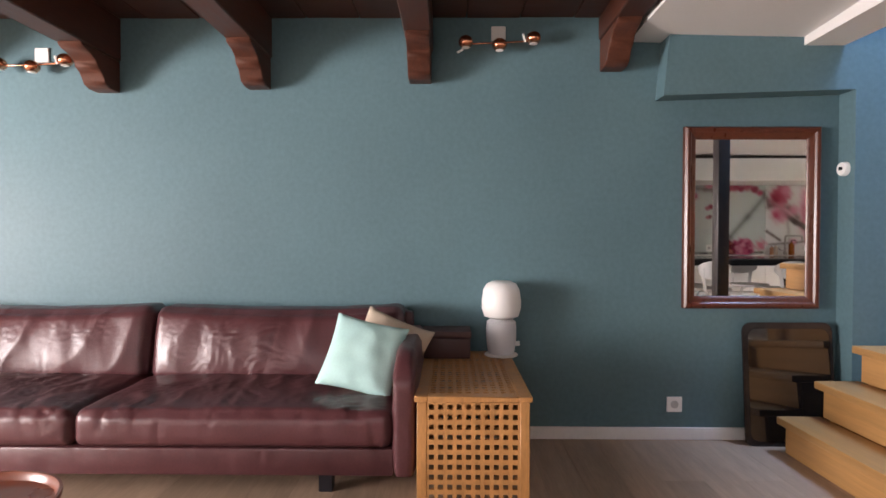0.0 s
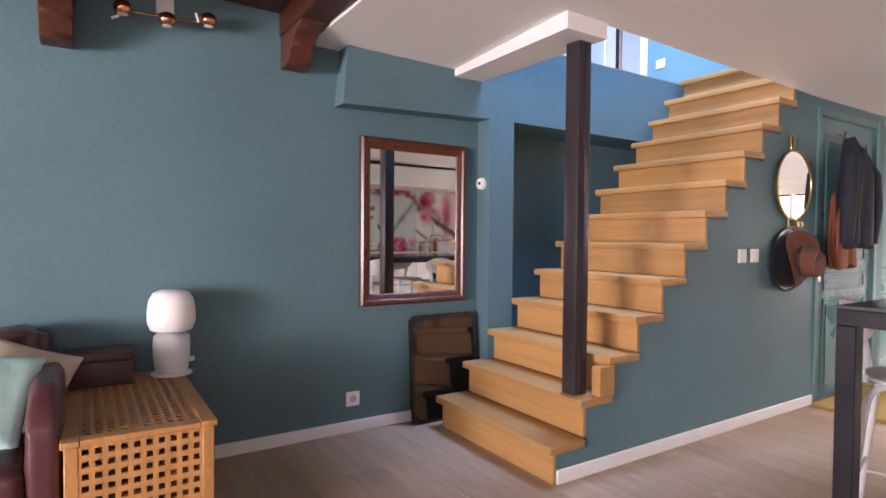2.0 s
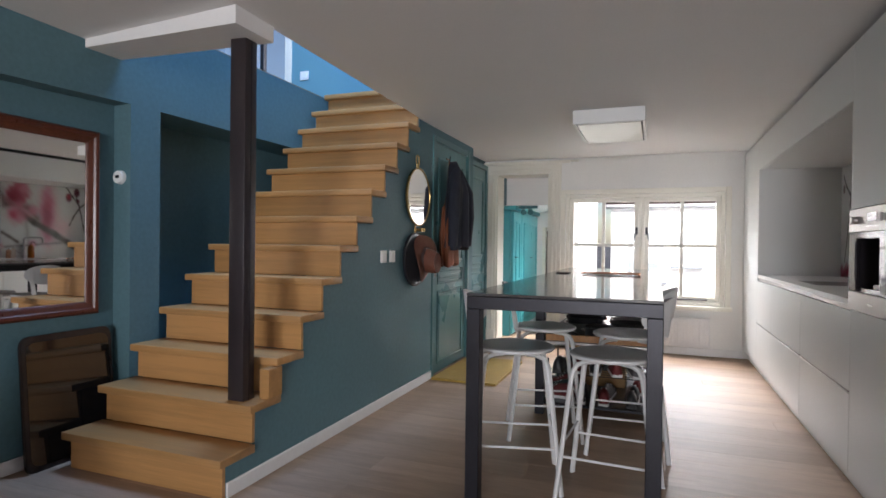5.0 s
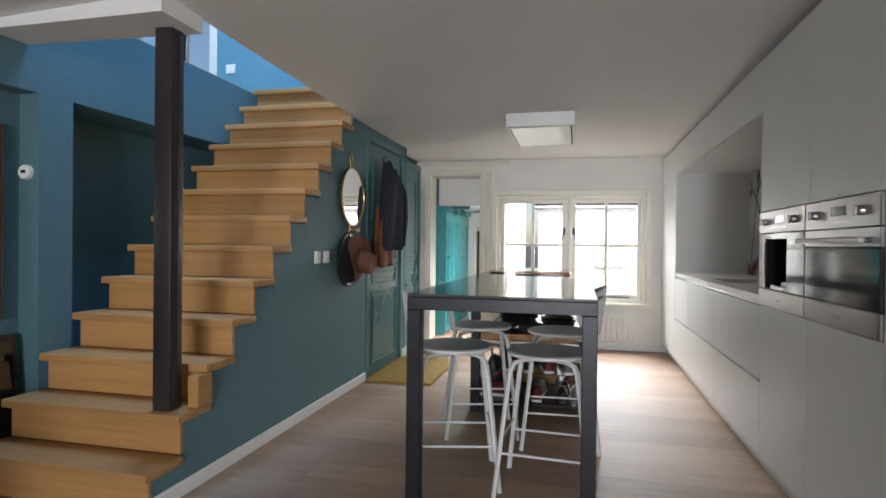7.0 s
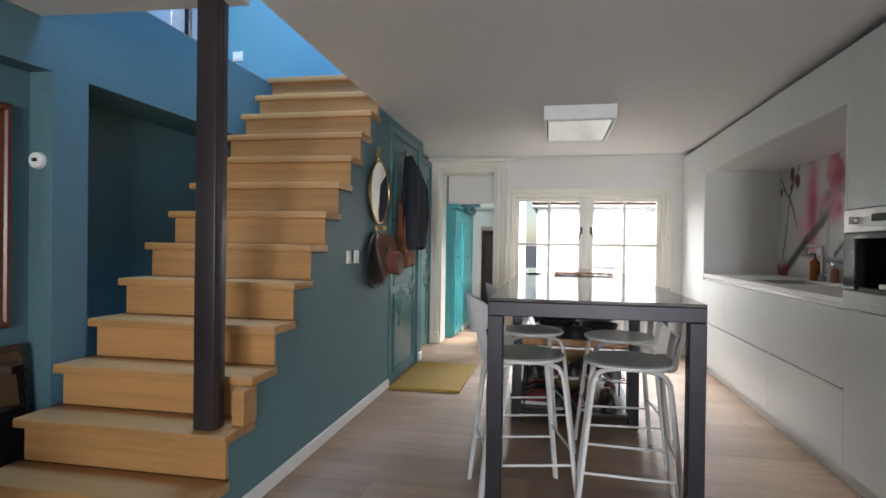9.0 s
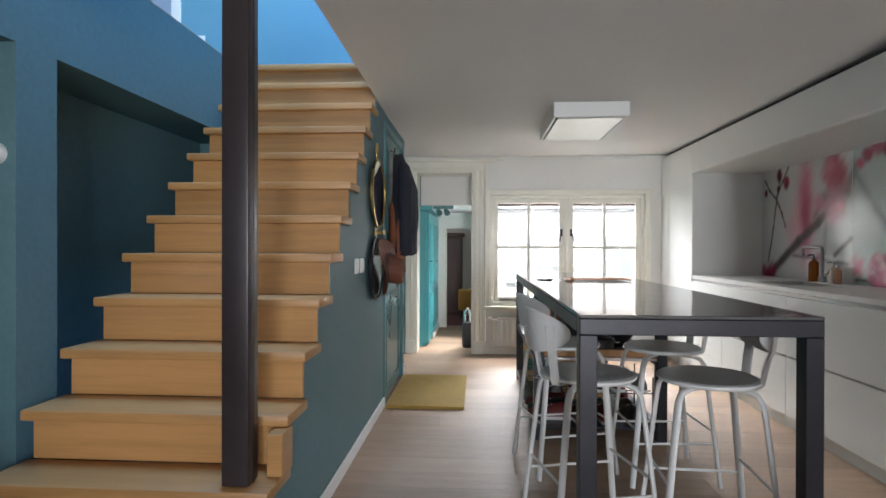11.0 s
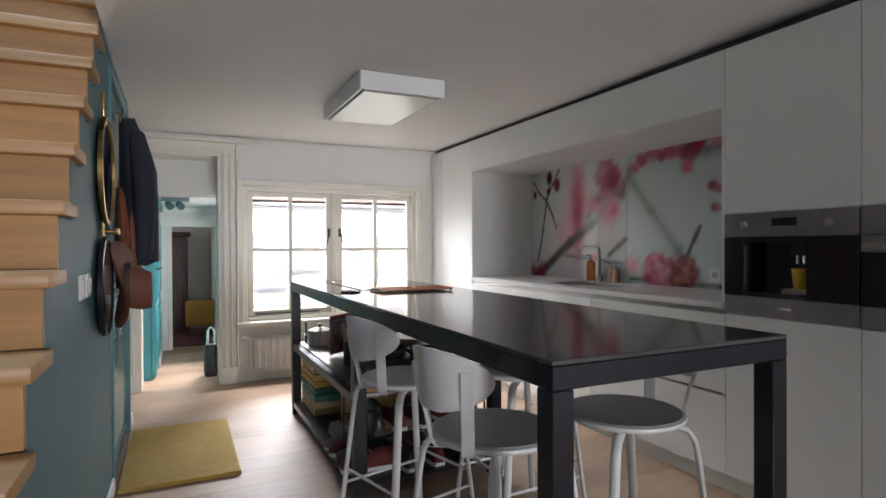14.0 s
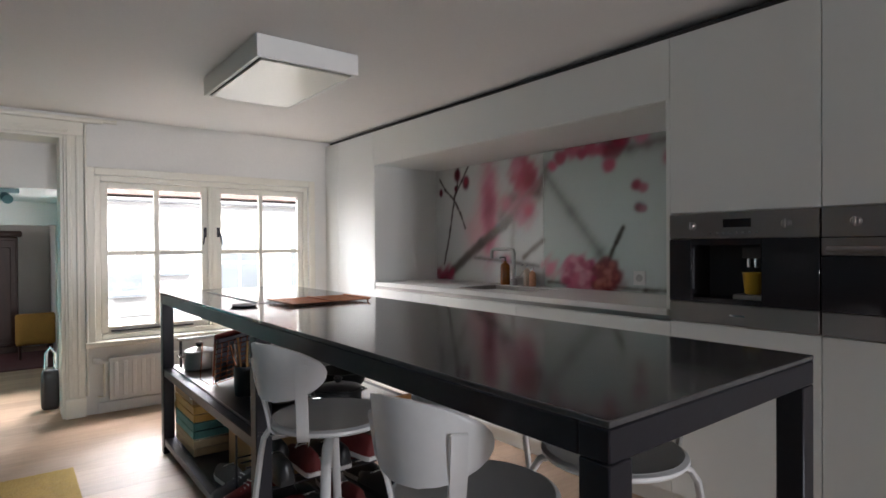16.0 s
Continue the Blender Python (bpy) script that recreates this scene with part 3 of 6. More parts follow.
# ---- beams ----
for y, dz in ((-0.855, 0.0), (-1.921, -0.066), (-2.827, -0.098), (-3.683, -0.116), (-4.58, -0.125), (-5.5, -0.125), (-6.45, -0.125)):
    b = thing("ceiling_beam", (WX, y, 2.15), "dark red-brown stained ceiling beam on a carved corbel", "beam", "ceiling beams")
    part("beam", boxm((WX, y - 0.07, 2.245 + dz), (EX, y + 0.07, 2.372), bevel=0.006), DARKWOOD, b)
    prof = [(WX, 2.245), (WX + 0.34, 2.245), (WX + 0.32, 2.222), (WX + 0.26, 2.208), (WX + 0.215, 2.185), (WX + 0.20, 2.155), (WX + 0.165, 2.135),
            (WX + 0.145, 2.105), (WX + 0.13, 2.082), (WX + 0.09, 2.068), (WX, 2.068)]
    bm = bmesh.new()
    prism(bm, [(px, pz + dz) for px, pz in prof], 1, y - 0.062, y + 0.062)
    bmesh.ops.bevel(bm, geom=[e for e in bm.edges], offset=0.004, segments=1, affect="EDGES")
    part("corbel", bm, DARKWOOD, b)

# ---- copper wall lights ----
def wall_light(y, z):
    w = thing("wall_light", (WX, y, z), "copper three-spot wall light on a white plate", "wall light", "copper wall lights")
    part("wall_plate", boxm((WX, y - 0.04, z + 0.055), (WX + 0.012, y + 0.04, z + 0.135), bevel=0.003), WHITEPL, w, "white square back plate")
    part("arm", tubem([(WX + 0.012, y, z + 0.04), (WX + 0.06, y, z + 0.035), (WX + 0.08, y, z)], 0.006), COPPER, w)
    part("bar", tubem([(WX + 0.08, y - 0.19, z + 0.012), (WX + 0.08, y + 0.19, z + 0.028)], 0.0045), COPPER, w)
    for k, (dy, dz) in enumerate(((-0.185, 0.012), (0.0, -0.004), (0.185, 0.032))):
        c = (WX + 0.085, y + dy, z + dz)
        s = part("spot", lathem([(0.006, -0.02), (0.024, -0.018), (0.038, -0.004), (0.041, 0.012), (0.036, 0.03), (0.02, 0.042), (0.006, 0.046)], c, seg=24), COPPER, w)
        part("lens", lathem([(0.005, -0.0225), (0.021, -0.0215), (0.021, -0.0185), (0.005, -0.019)], c, seg=20), WHITEPL, s)
    for dy, a, bz in ((-0.2, -0.03, -0.045), (0.14, -0.012, 0.055)):
        part("toggle", tubem([(WX + 0.085, y + dy, z + bz * 0.4), (WX + 0.085, y + dy + a, z + bz + 0.01)], 0.006, seg=8), WHITEPL, w)


wall_light(-1.485, 2.185)
wall_light(-4.06, 2.07)

# ---- framed mirror ----
def framed_mirror():
    m = thing("wall_mirror", (WX, -0.065, 0.75), "rectangular wall mirror in a moulded mahogany frame", "mirror")
    y0, y1, z0, z1 = -0.45, 0.302, 0.747, 1.757
    x = WX + 0.002
    prof = [(0.0, 0.0), (0.0, 0.03), (0.012, 0.042), (0.028, 0.040), (0.036, 0.030), (0.052, 0.024), (0.062, 0.018), (0.068, 0.010), (0.068, 0.0)]
    for k in range(4):
        bm = bmesh.new()
        ring = []
        for end in (0, 1):
            vs = []
            for u, d in prof:
                a, b, c, e = y0 + u, y1 - u, z0 + u, z1 - u
                p = ((a, c), (b, c), (b, e), (a, e))[(k + end) % 4]
                vs.append(bm.verts.new((x + d, p[0], p[1])))
            ring.append(vs)
        n = len(prof)
        for i in range(n):
            bm.faces.new((ring[0][i], ring[1][i], ring[1][(i + 1) % n], ring[0][(i + 1) % n]))
        part("frame_rail", bm, REDWOOD, m, smooth=30)
    part("glass", boxm((x, y0 + 0.06, z0 + 0.06), (x + 0.008, y1 - 0.06, z1 - 0.06)), MIRROR, m, "clear mirror glass")


framed_mirror()

# thermostat on the side of the pilaster, facing the room
th = thing("thermostat", (-1.105, 0.418, 1.52), "round white thermostat with a small dark display", "thermostat")
part("body", lathem([(0.005, -0.0265), (0.034, -0.026), (0.038, -0.02), (0.04, -0.004), (0.04, 0.0), (0.005, 0.0)], (-1.103, 0.418, 1.52), seg=36, axis=1), WHITEPL, th)
part("display", boxm((-1.117, 0.3895, 1.513), (-1.089, 0.3915, 1.530)), BLACKGL, th, "dark display")


def plate(name, c, axis, label, cat, w=0.08, h=0.08, rocker=True):
    """A switch or socket plate; axis 0 faces +x, axis 1 faces -y, 2 faces -x."""
    t = thing(name, c, label, cat, "white electrical plates")

    def bx(u0, u1, v0, v1, d0, d1, bev=0.002):
        if axis == 1:
            return boxm((c[0] + u0, c[1] - d1, c[2] + v0), (c[0] + u1, c[1] - d0, c[2] + v1), bevel=bev)
        s = 1 if axis == 0 else -1
        return boxm((c[0] + s * d0, c[1] + u0, c[2] + v0), (c[0] + s * d1, c[1] + u1, c[2] + v1), bevel=bev)
    part("plate", bx(-w / 2, w / 2, -h / 2, h / 2, 0, 0.009), WHITEPL, t)
    if rocker:
        part("rocker", bx(-0.028, 0.028, -0.028, 0.028, 0.009, 0.014), WHITEPL, t)
    else:
        ax = {0: 0, 1: 1, 2: 0}[axis]
        s = {0: 1, 1: -1, 2: -1}[axis]
        cc = list(c)
        cc[ax] += s * 0.0094
        part("socket_well", lathem([(0.003, -0.0006), (0.022, -0.0006), (0.022, 0.0006), (0.003, 0.0006)], cc, seg=24, axis=ax), mat("grey_socket_well", (0.45, 0.45, 0.44), 0.5, bump=0), t, "grey recessed socket")
    return t


plate("wall_socket", (WX, -0.485, 0.20), 0, "white plastic wall socket above the skirting", "socket", 0.085, 0.085, False)
plate("light_switch", (SX, 1.59, 1.063), 0, "white plastic rocker light switch", "light switch", 0.085, 0.085)
plate("light_switch", (SX, 1.73, 1.063), 0, "white plastic rocker light switch", "light switch", 0.085, 0.085)
plate("light_switch", (-1.64, 3.0, 2.89), 1, "white double switch plate upstairs", "light switch", 0.10, 0.09)

# dark glossy panel leaning on the wall
lp = thing("leaning_panel", (WX + 0.05, 0.11, 0), "dark glossy panel with rounded corners leaning on the wall", "panel")
bm = bmesh.new()
pts = []
for cy, cz, a0 in ((0.315, 0.62, 0), (-0.08, 0.62, 90), (-0.08, 0.04, 180), (0.315, 0.04, 270)):
    for k in range(6):
        a = radians(a0 + k * 18)
        pts.append((cy + 0.05 * math.cos(a), cz + 0.05 * math.sin(a)))
prism(bm, pts, 0, 0, 0.022)
bmesh.ops.bevel(bm, geom=[e for e in bm.edges if abs(e.verts[0].co.x - e.verts[1].co.x) < 1e-5], offset=0.005, segments=2, affect="EDGES")
bmesh.ops.transform(bm, matrix=Matrix.Translation((WX + 0.085, 0, 0.002)) @ Matrix.Rotation(radians(-5), 4, "Y"), verts=bm.verts)
GLOSSBL = mat("dark_brown_gloss", (0.022, 0.017, 0.016), 0.12, var=0.3, scale=5, fine=40, bump=0.02)
BLACKLAC = mat("black_mirror_lacquer", (0.007, 0.006, 0.006), 0.05, spec=0.8, coat=1.0, var=0.2, bump=0, rvar=0.02)
part("board", bm, GLOSSBL, lp)
bm = bmesh.new()
prism(bm, [(p[0] * 0.9 + 0.012, p[1] * 0.9 + 0.033) for p in pts], 0, 0.0215, 0.0245)
bmesh.ops.transform(bm, matrix=Matrix.Translation((WX + 0.085, 0, 0.002)) @ Matrix.Rotation(radians(-5), 4, "Y"), verts=bm.verts)
part("inset", bm, BLACKLAC, lp, "black glossy inset")

# ---- sofa ----
def pillow(lo, hi, puff=0.05, nx=24, ny=24, nz=6, wrinkle=0.006, seed=0.0, crown=(0, 0, 1), wscale=7.0, crease=1.1):
    """A soft upholstered block: a box grid rounded off, swelling along crown, with creases."""
    bm = bmesh.new()
    lo, hi = Vector(lo), Vector(hi)
    size = hi - lo
    n = (nx, ny, nz)
    idx = {}

    def vert(i, j, k):
        if (i, j, k) not in idx:
            idx[i, j, k] = bm.verts.new((i / nx * 2 - 1, j / ny * 2 - 1, k / nz * 2 - 1))
        return idx[i, j, k]
    for ax in range(3):
        a, b = [x for x in range(3) if x != ax]
        for side in (0, n[ax]):
            for p in range(n[a]):
                for q in range(n[b]):
                    ring = []
                    for dp, dq in ((0, 0), (1, 0), (1, 1), (0, 1)):
                        c = [0, 0, 0]
                        c[ax], c[a], c[b] = side, p + dp, q + dq
                        ring.append(vert(*c))
                    bm.faces.new(ring if side else ring[::-1])
    mid, half = (lo + hi) / 2, size / 2
    r = min(half) * 0.5
    for v in bm.verts:
        c = v.co.copy()
        p = Vector((c.x * half.x, c.y * half.y, c.z * half.z))
        core = Vector([max(-h + r, min(h - r, q)) for h, q in zip(half, p)])
        d = p - core
        if d.length > 1e-6:
            big = max(abs(d.x), abs(d.y), abs(d.z))
            d = d.normalized() * min(r, big)
        p = core + d
        flat = [1 - q * q for q in c]
        for ax in range(3):
            o = [flat[x] for x in range(3) if x != ax]
            s = c[ax] if ax < 2 else max(0.0, c[ax])
            p[ax] += s * abs(crown[ax]) * puff * max(0, o[0]) ** 0.5 * max(0, o[1]) ** 0.5
        w = mid + p
        q = w + 0.05 * Vector((noise.noise(w * 5 + Vector((seed, 3, 0))), noise.noise(w * 5 + Vector((0, seed, 7))), noise.noise(w * 5 + Vector((9, 0, seed)))))
        turn = 2.5 * noise.noise(q * 1.6 + Vector((seed, seed, 0)))
        across = q.y * math.cos(turn) + (q.z + q.x) * math.sin(turn)
        along = (q.z + q.x) * math.cos(turn) - q.y * math.sin(turn)
        f = noise.noise(Vector((q.x * wscale * 0.6 + seed, q.y * wscale * 1.2, q.z * wscale * 0.5 + seed)))
        g = noise.noise(Vector((across * wscale * 2.8 + seed, along * wscale * 1.1, seed)))
        here = max(0.0, 0.45 + 1.3 * noise.noise(q * 2.8 + Vector((seed * 3, 0, 5))))
        amt = wrinkle * (0.7 - abs(f) * 2.2) + wrinkle * crease * here * (0.5 - abs(g) * 2.6)
        dirn = Vector((crown[0] * c.x, crown[1] * c.y, crown[2] * max(0.0, c.z)))
        v.co = w + dirn * amt
    return bm


sofa = thing("sofa", (-0.62, -3.4, 0), "long oxblood leather sofa with wrinkled loose cushions", "sofa")
SB, SF = -1.10, -0.27
part("base", boxm((SB, -4.62, 0.155), (SF, -1.985, 0.27), bevel=0.012, seg=2), LEATHER, sofa)
part("back", pillow((SB, -4.68, 0.20), (SB + 0.10, -1.95, 0.74), 0.01, 6, 60, 14, 0.004, 3.0, (1, 0, 1)), LEATHER, sofa)
for y0, y1, s in ((-1.985, -1.90, 1.0), (-4.72, -4.635, 2.0)):
    bm = pillow((SB, y0, 0.155), (SF + 0.02, y1, 0.655), 0.012, 30, 6, 18, 0.004, s, (0, 1, 0.6))
    for v in bm.verts:
        v.co.z -= max(0, (v.co.x - (SF - 0.14)) / 0.16) ** 2 * 0.10 * max(0, (v.co.z - 0.3) / 0.35)
    part("armrest", bm, LEATHER, sofa)
for y0, y1, s in ((-3.305, -1.99, 5.0), (-4.63, -3.315, 9.0)):
    part("seat_cushion", pillow((SB + 0.09, y0, 0.271), (SF + 0.012, y1, 0.42), 0.03, 64, 100, 8, 0.006, s, (0.4, 0.2, 1), 7.5), LEATHER, sofa, smooth=80)
    bm = pillow((SB + 0.06, y0 + 0.005, 0.40), (SB + 0.27, y1 - 0.005, 0.775), 0.045, 10, 100, 48, 0.011, s + 20, (1, 0.1, 0.3), 4.5, 0.3)
    for v in bm.verts:
        v.co.x -= (v.co.z - 0.40) * 0.22
        e = (v.co.y - (y0 + y1) / 2) / (y1 - y0) * 2
        v.co.z -= 0.028 * max(0.0, 1 - e * e) * max(0.0, (v.co.z - 0.5) / 0.27)
    part("back_cushion", bm, LEATHER, sofa, smooth=80)
for y in (-2.31, -4.3):
    for x in (-0.50, -0.98):
        part("leg", boxm((x - 0.03, y - 0.03, 0.0), (x + 0.03, y + 0.03, 0.156), bevel=0.002), STEEL, sofa)
MINT = mat("mint_velvet", (0.44, 0.71, 0.68), 0.75, var=0.08, scale=6, fine=120, bump=0.15)
BEIGE = mat("cream_linen", (0.58, 0.47, 0.36), 0.8, var=0.1, scale=6, fine=150, bump=0.2)


def cushion(name, m, material, label, w=0.42, seed=0.0):
    bm = bmesh.new()
    n = 22
    g = []
    for side in (1, -1):
        rows = []
        for j in range(n + 1):
            row = []
            for i in range(n + 1):
                u, v = i / n * 2 - 1, j / n * 2 - 1
                pin = 1 - 0.07 * (1 - u * u) * (abs(v) ** 4) - 0.0
                pin2 = 1 - 0.07 * (1 - v * v) * (abs(u) ** 4)
                t = 0.068 * (max(0, (1 - u * u) * (1 - v * v))) ** 0.42
                t += 0.010 * noise.noise(Vector((u * 2.3 + seed, v * 2.3, seed))) * (1 - max(abs(u), abs(v)) ** 4)
                row.append(bm.verts.new((side * t, u * w / 2 * pin2, v * w / 2 * pin)))
            rows.append(row)
        g.append(rows)
    for rows, flip in ((g[0], 0), (g[1], 1)):
        for j in range(n):
            for i in range(n):
                q = [rows[j][i], rows[j][i + 1], rows[j + 1][i + 1], rows[j + 1][i]]
                bm.faces.new(q[::-1] if flip else q)
    bmesh.ops.remove_doubles(bm, verts=bm.verts, dist=0.0008)
    me = finish(bm, name, material, 70)
    ob = new(name, me)
    ob.matrix_world = m
    return tagged(ob, label, "cushion", "sofa cushions")


cushion("throw_cushion", pose(-0.57, -2.155, 0.592, -14, -28, 2), MINT, "square mint green velvet cushion leaning on the sofa", 0.35)
cushion("throw_cushion", pose(-0.76, -2.06, 0.575, -24, -26, 6), BEIGE, "cream linen cushion tucked behind the mint one", 0.36, 4.0)

# ---- lattice storage table ----
ct = thing("storage_table", (-0.71, -1.665, 0), "acacia storage table with square-hole lattice sides and top", "side table")
ACACIA = mat("oiled_acacia", (0.47, 0.22, 0.075), 0.45, var=0.22, scale=3, fine=18, bump=0.06, stretch=(7, 7, 1.5), wave=0.1)
CX0, CX1, CY0, CY1, CH = WX + 0.015, -0.22, -1.897, -1.422, 0.50


def lattice(fixed, u0, u1, v0, v1, nu, nv, hole, th, axis):
    """A board with rows of square holes: strips both ways."""
    bm = bmesh.new()
    pu, pv = (u1 - u0) / nu, (v1 - v0) / nv

    def b(a0, a1, c0, c1):
        if axis == 0:
            box(bm, (fixed, a0, c0), (fixed + th, a1, c1))
        elif axis == 1:
            box(bm, (a0, fixed, c0), (a1, fixed + th, c1))
        else:
            box(bm, (a0, c0, fixed), (a1, c1, fixed + th))
    for j in range(nv + 1):
        vc = v0 + pv * j
        a, c = max(v0, vc - (pv - hole) / 2), min(v1, vc + (pv - hole) / 2)
        b(u0, u1, a, c)
    for j in range(nv):
        c0, c1 = v0 + pv * j + (pv - hole) / 2, v0 + pv * (j + 1) - (pv - hole) / 2
        for i in range(nu + 1):
            uc = u0 + pu * i
            b(max(u0, uc - (pu - hole) / 2), min(u1, uc + (pu - hole) / 2), c0, c1)
    return bm


for x in (CX0 + 0.01, CX1 - 0.05):
    for y in (CY0 + 0.01, CY1 - 0.05):
        part("corner_post", boxm((x, y, 0.0), (x + 0.04, y + 0.04, CH - 0.022), bevel=0.003), ACACIA, ct)
part("end_panel", lattice(CX1 - 0.028, CY0 + 0.05, CY1 - 0.05, 0.03, CH - 0.024, 10, 11, 0.0205, 0.016, 0), ACACIA, ct)
part("end_panel", lattice(CX0 + 0.014, CY0 + 0.05, CY1 - 0.05, 0.03, CH - 0.024, 10, 11, 0.0205, 0.016, 0), ACACIA, ct)
part("side_panel", lattice(CY0 + 0.014, CX0 + 0.05, CX1 - 0.05, 0.03, CH - 0.024, 21, 11, 0.0205, 0.016, 1), ACACIA, ct)
part("side_panel", lattice(CY1 - 0.030, CX0 + 0.05, CX1 - 0.05, 0.03, CH - 0.024, 21, 11, 0.0205, 0.016, 1), ACACIA, ct)
part("lid_panel", lattice(CH - 0.005, CX0 + 0.055, CX1 - 0.055, CY0 + 0.055, CY1 - 0.055, 21, 10, 0.0225, 0.003, 2), ACACIA, ct)
for lo, hi in (((CX0, CY0), (CX1, CY0 + 0.055)), ((CX0, CY1 - 0.055), (CX1, CY1)), ((CX0, CY0 + 0.055), (CX0 + 0.055, CY1 - 0.055)), ((CX1 - 0.055, CY0 + 0.055), (CX1, CY1 - 0.055))):
    part("lid_rail", boxm((lo[0], lo[1], CH - 0.022), (hi[0], hi[1], CH), bevel=0.003), ACACIA, ct)

# speaker lamp
lm = thing("table_lamp", (-1.03, -1.475, CH), "white table lamp with opal shade on a fabric speaker base", "lamp")
c = (-1.03, -1.475, CH)
part("foot", lathem([(0.01, 0.001), (0.088, 0.001), (0.092, 0.006), (0.086, 0.011), (0.01, 0.012)], c), WHITEPL, lm)
FAB = mat("white_speaker_fabric", (0.66, 0.66, 0.68), 0.85, var=0.06, scale=8, fine=400, bump=0.25)
part("speaker", lathem([(0.01, 0.012), (0.066, 0.012), (0.073, 0.03), (0.080, 0.09), (0.082, 0.15), (0.078, 0.185), (0.060, 0.2), (0.01, 0.201)], c), FAB, lm, "white fabric speaker body")
OPAL = mat("opal_glass_shade", (0.86, 0.85, 0.83), 0.3, var=0.02, bump=0)
part("shade", lathem([(0.01, 0.202), (0.06, 0.203), (0.092, 0.215), (0.106, 0.255), (0.106, 0.30), (0.098, 0.358), (0.08, 0.39), (0.05, 0.404), (0.01, 0.406)], c, seg=40), OPAL, lm, "white opal glass shade")
part("knob", lathem([(0.004, 0.078), (0.013, 0.078), (0.013, 0.10), (0.004, 0.10)], (c[0], c[1], c[2] + 0.065), seg=16, axis=1), WHITEPL, lm)

# dark leather box standing on the table
bx = thing("storage_box", (-1.03, -1.77, CH), "brown leather box with a flat lid on the table", "box")
BROWNL = mat("brown_box_leather", (0.085, 0.036, 0.034), 0.5, var=0.15, scale=8, fine=120, bump=0.1)
part("body", boxm((-1.12, -1.90, CH + 0.001), (-0.93, -1.645, CH + 0.108), bevel=0.006, seg=2), BROWNL, bx)
part("lid", boxm((-1.125, -1.905, CH + 0.1085), (-0.925, -1.64, CH + 0.145), bevel=0.006, seg=2), BROWNL, bx)

# round tray table
tt = thing("tray_table", (0.41, -3.19, 0), "round brown tray table with a raised copper-brown rim", "coffee table")
TRAY = mat("red_brown_lacquer", (0.20, 0.06, 0.035), 0.3, var=0.2, scale=4, fine=40, bump=0.03)
part("tray", lathem([(0.02, 0.31), (0.235, 0.31), (0.25, 0.32), (0.257, 0.345), (0.256, 0.352), (0.247, 0.352), (0.241, 0.345), (0.235, 0.326), (0.02, 0.322)], (0.41, -3.19, 0), seg=64), TRAY, tt)
for a in range(3):
    t = radians(30 + 120 * a)
    part("leg", tubem([(0.41 + 0.15 * math.cos(t), -3.19 + 0.15 * math.sin(t), 0.311), (0.41 + 0.2 * math.cos(t), -3.19 + 0.2 * math.sin(t), 0.0)], 0.012), STEEL, tt)

# ---- closet door in the teal wall ----
def panelled_door(x, y0, y1, z0, z1, material, parent, panels, name="leaf", th=0.04):
    """A leaf facing +x with raised-and-fielded panels; panels: rows of (z0, z1)."""
    leaf = part(name, boxm((x - th, y0, z0), (x, y1, z1), bevel=0.003), material, parent)
    for a, b in panels:
        ya, yb = y0 + 0.11, y1 - 0.11
        for lo, hi in (((ya, a), (yb, a + 0.022)), ((ya, b - 0.022), (yb, b)), ((ya, a + 0.022), (ya + 0.022, b - 0.022)), ((yb - 0.022, a + 0.022), (yb, b - 0.022))):
            part("moulding", boxm((x, lo[0], lo[1]), (x + 0.011, hi[0], hi[1]), bevel=0.004), material, leaf)
        part("panel", boxm((x, ya + 0.05, a + 0.05), (x + 0.006, yb - 0.05, b - 0.05), bevel=0.003), material, leaf)
    return leaf


cd = tagged(thing("door_1", (-0.02, 3.07, 0), "closed teal panelled closet door with chrome handle", "door"), kind="structure")
leaf = panelled_door(-0.012, 2.565, 3.46, 0.015, 2.045, TEAL_GLOSS, cd, ((0.09, 0.74), (0.80, 0.93), (1.0, 1.93)))
for lo, hi in (((-0.10, 2.514, 0), (0.012, 2.563, 2.10)), ((-0.10, 3.462, 0), (0.016, 3.517, 2.10)), ((-0.10, 2.563, 2.048), (0.012, 3.462, 2.10))):
    part("door_frame", boxm(lo, hi, bevel=0.004), TEAL_GLOSS, cd)
part("threshold", boxm((-0.10, 2.565, 0.0), (0.012, 3.46, 0.014), bevel=0.003), mat("dark_wood_threshold", (0.10, 0.05, 0.03), 0.5), cd)
h = part("door_handle", tubem([(-0.012, 2.615, 0.985), (0.045, 2.615, 0.985), (0.05, 2.625, 0.985), (0.05, 2.735, 0.985)], 0.008), CHROME, cd, "chrome lever handle")
part("rose", boxm((-0.011, 2.597, 0.95), (-0.004, 2.633, 1.02), bevel=0.003), CHROME, h)
part("lock_rose", boxm((-0.011, 2.597, 0.865), (-0.004, 2.633, 0.915), bevel=0.003), CHROME, h)
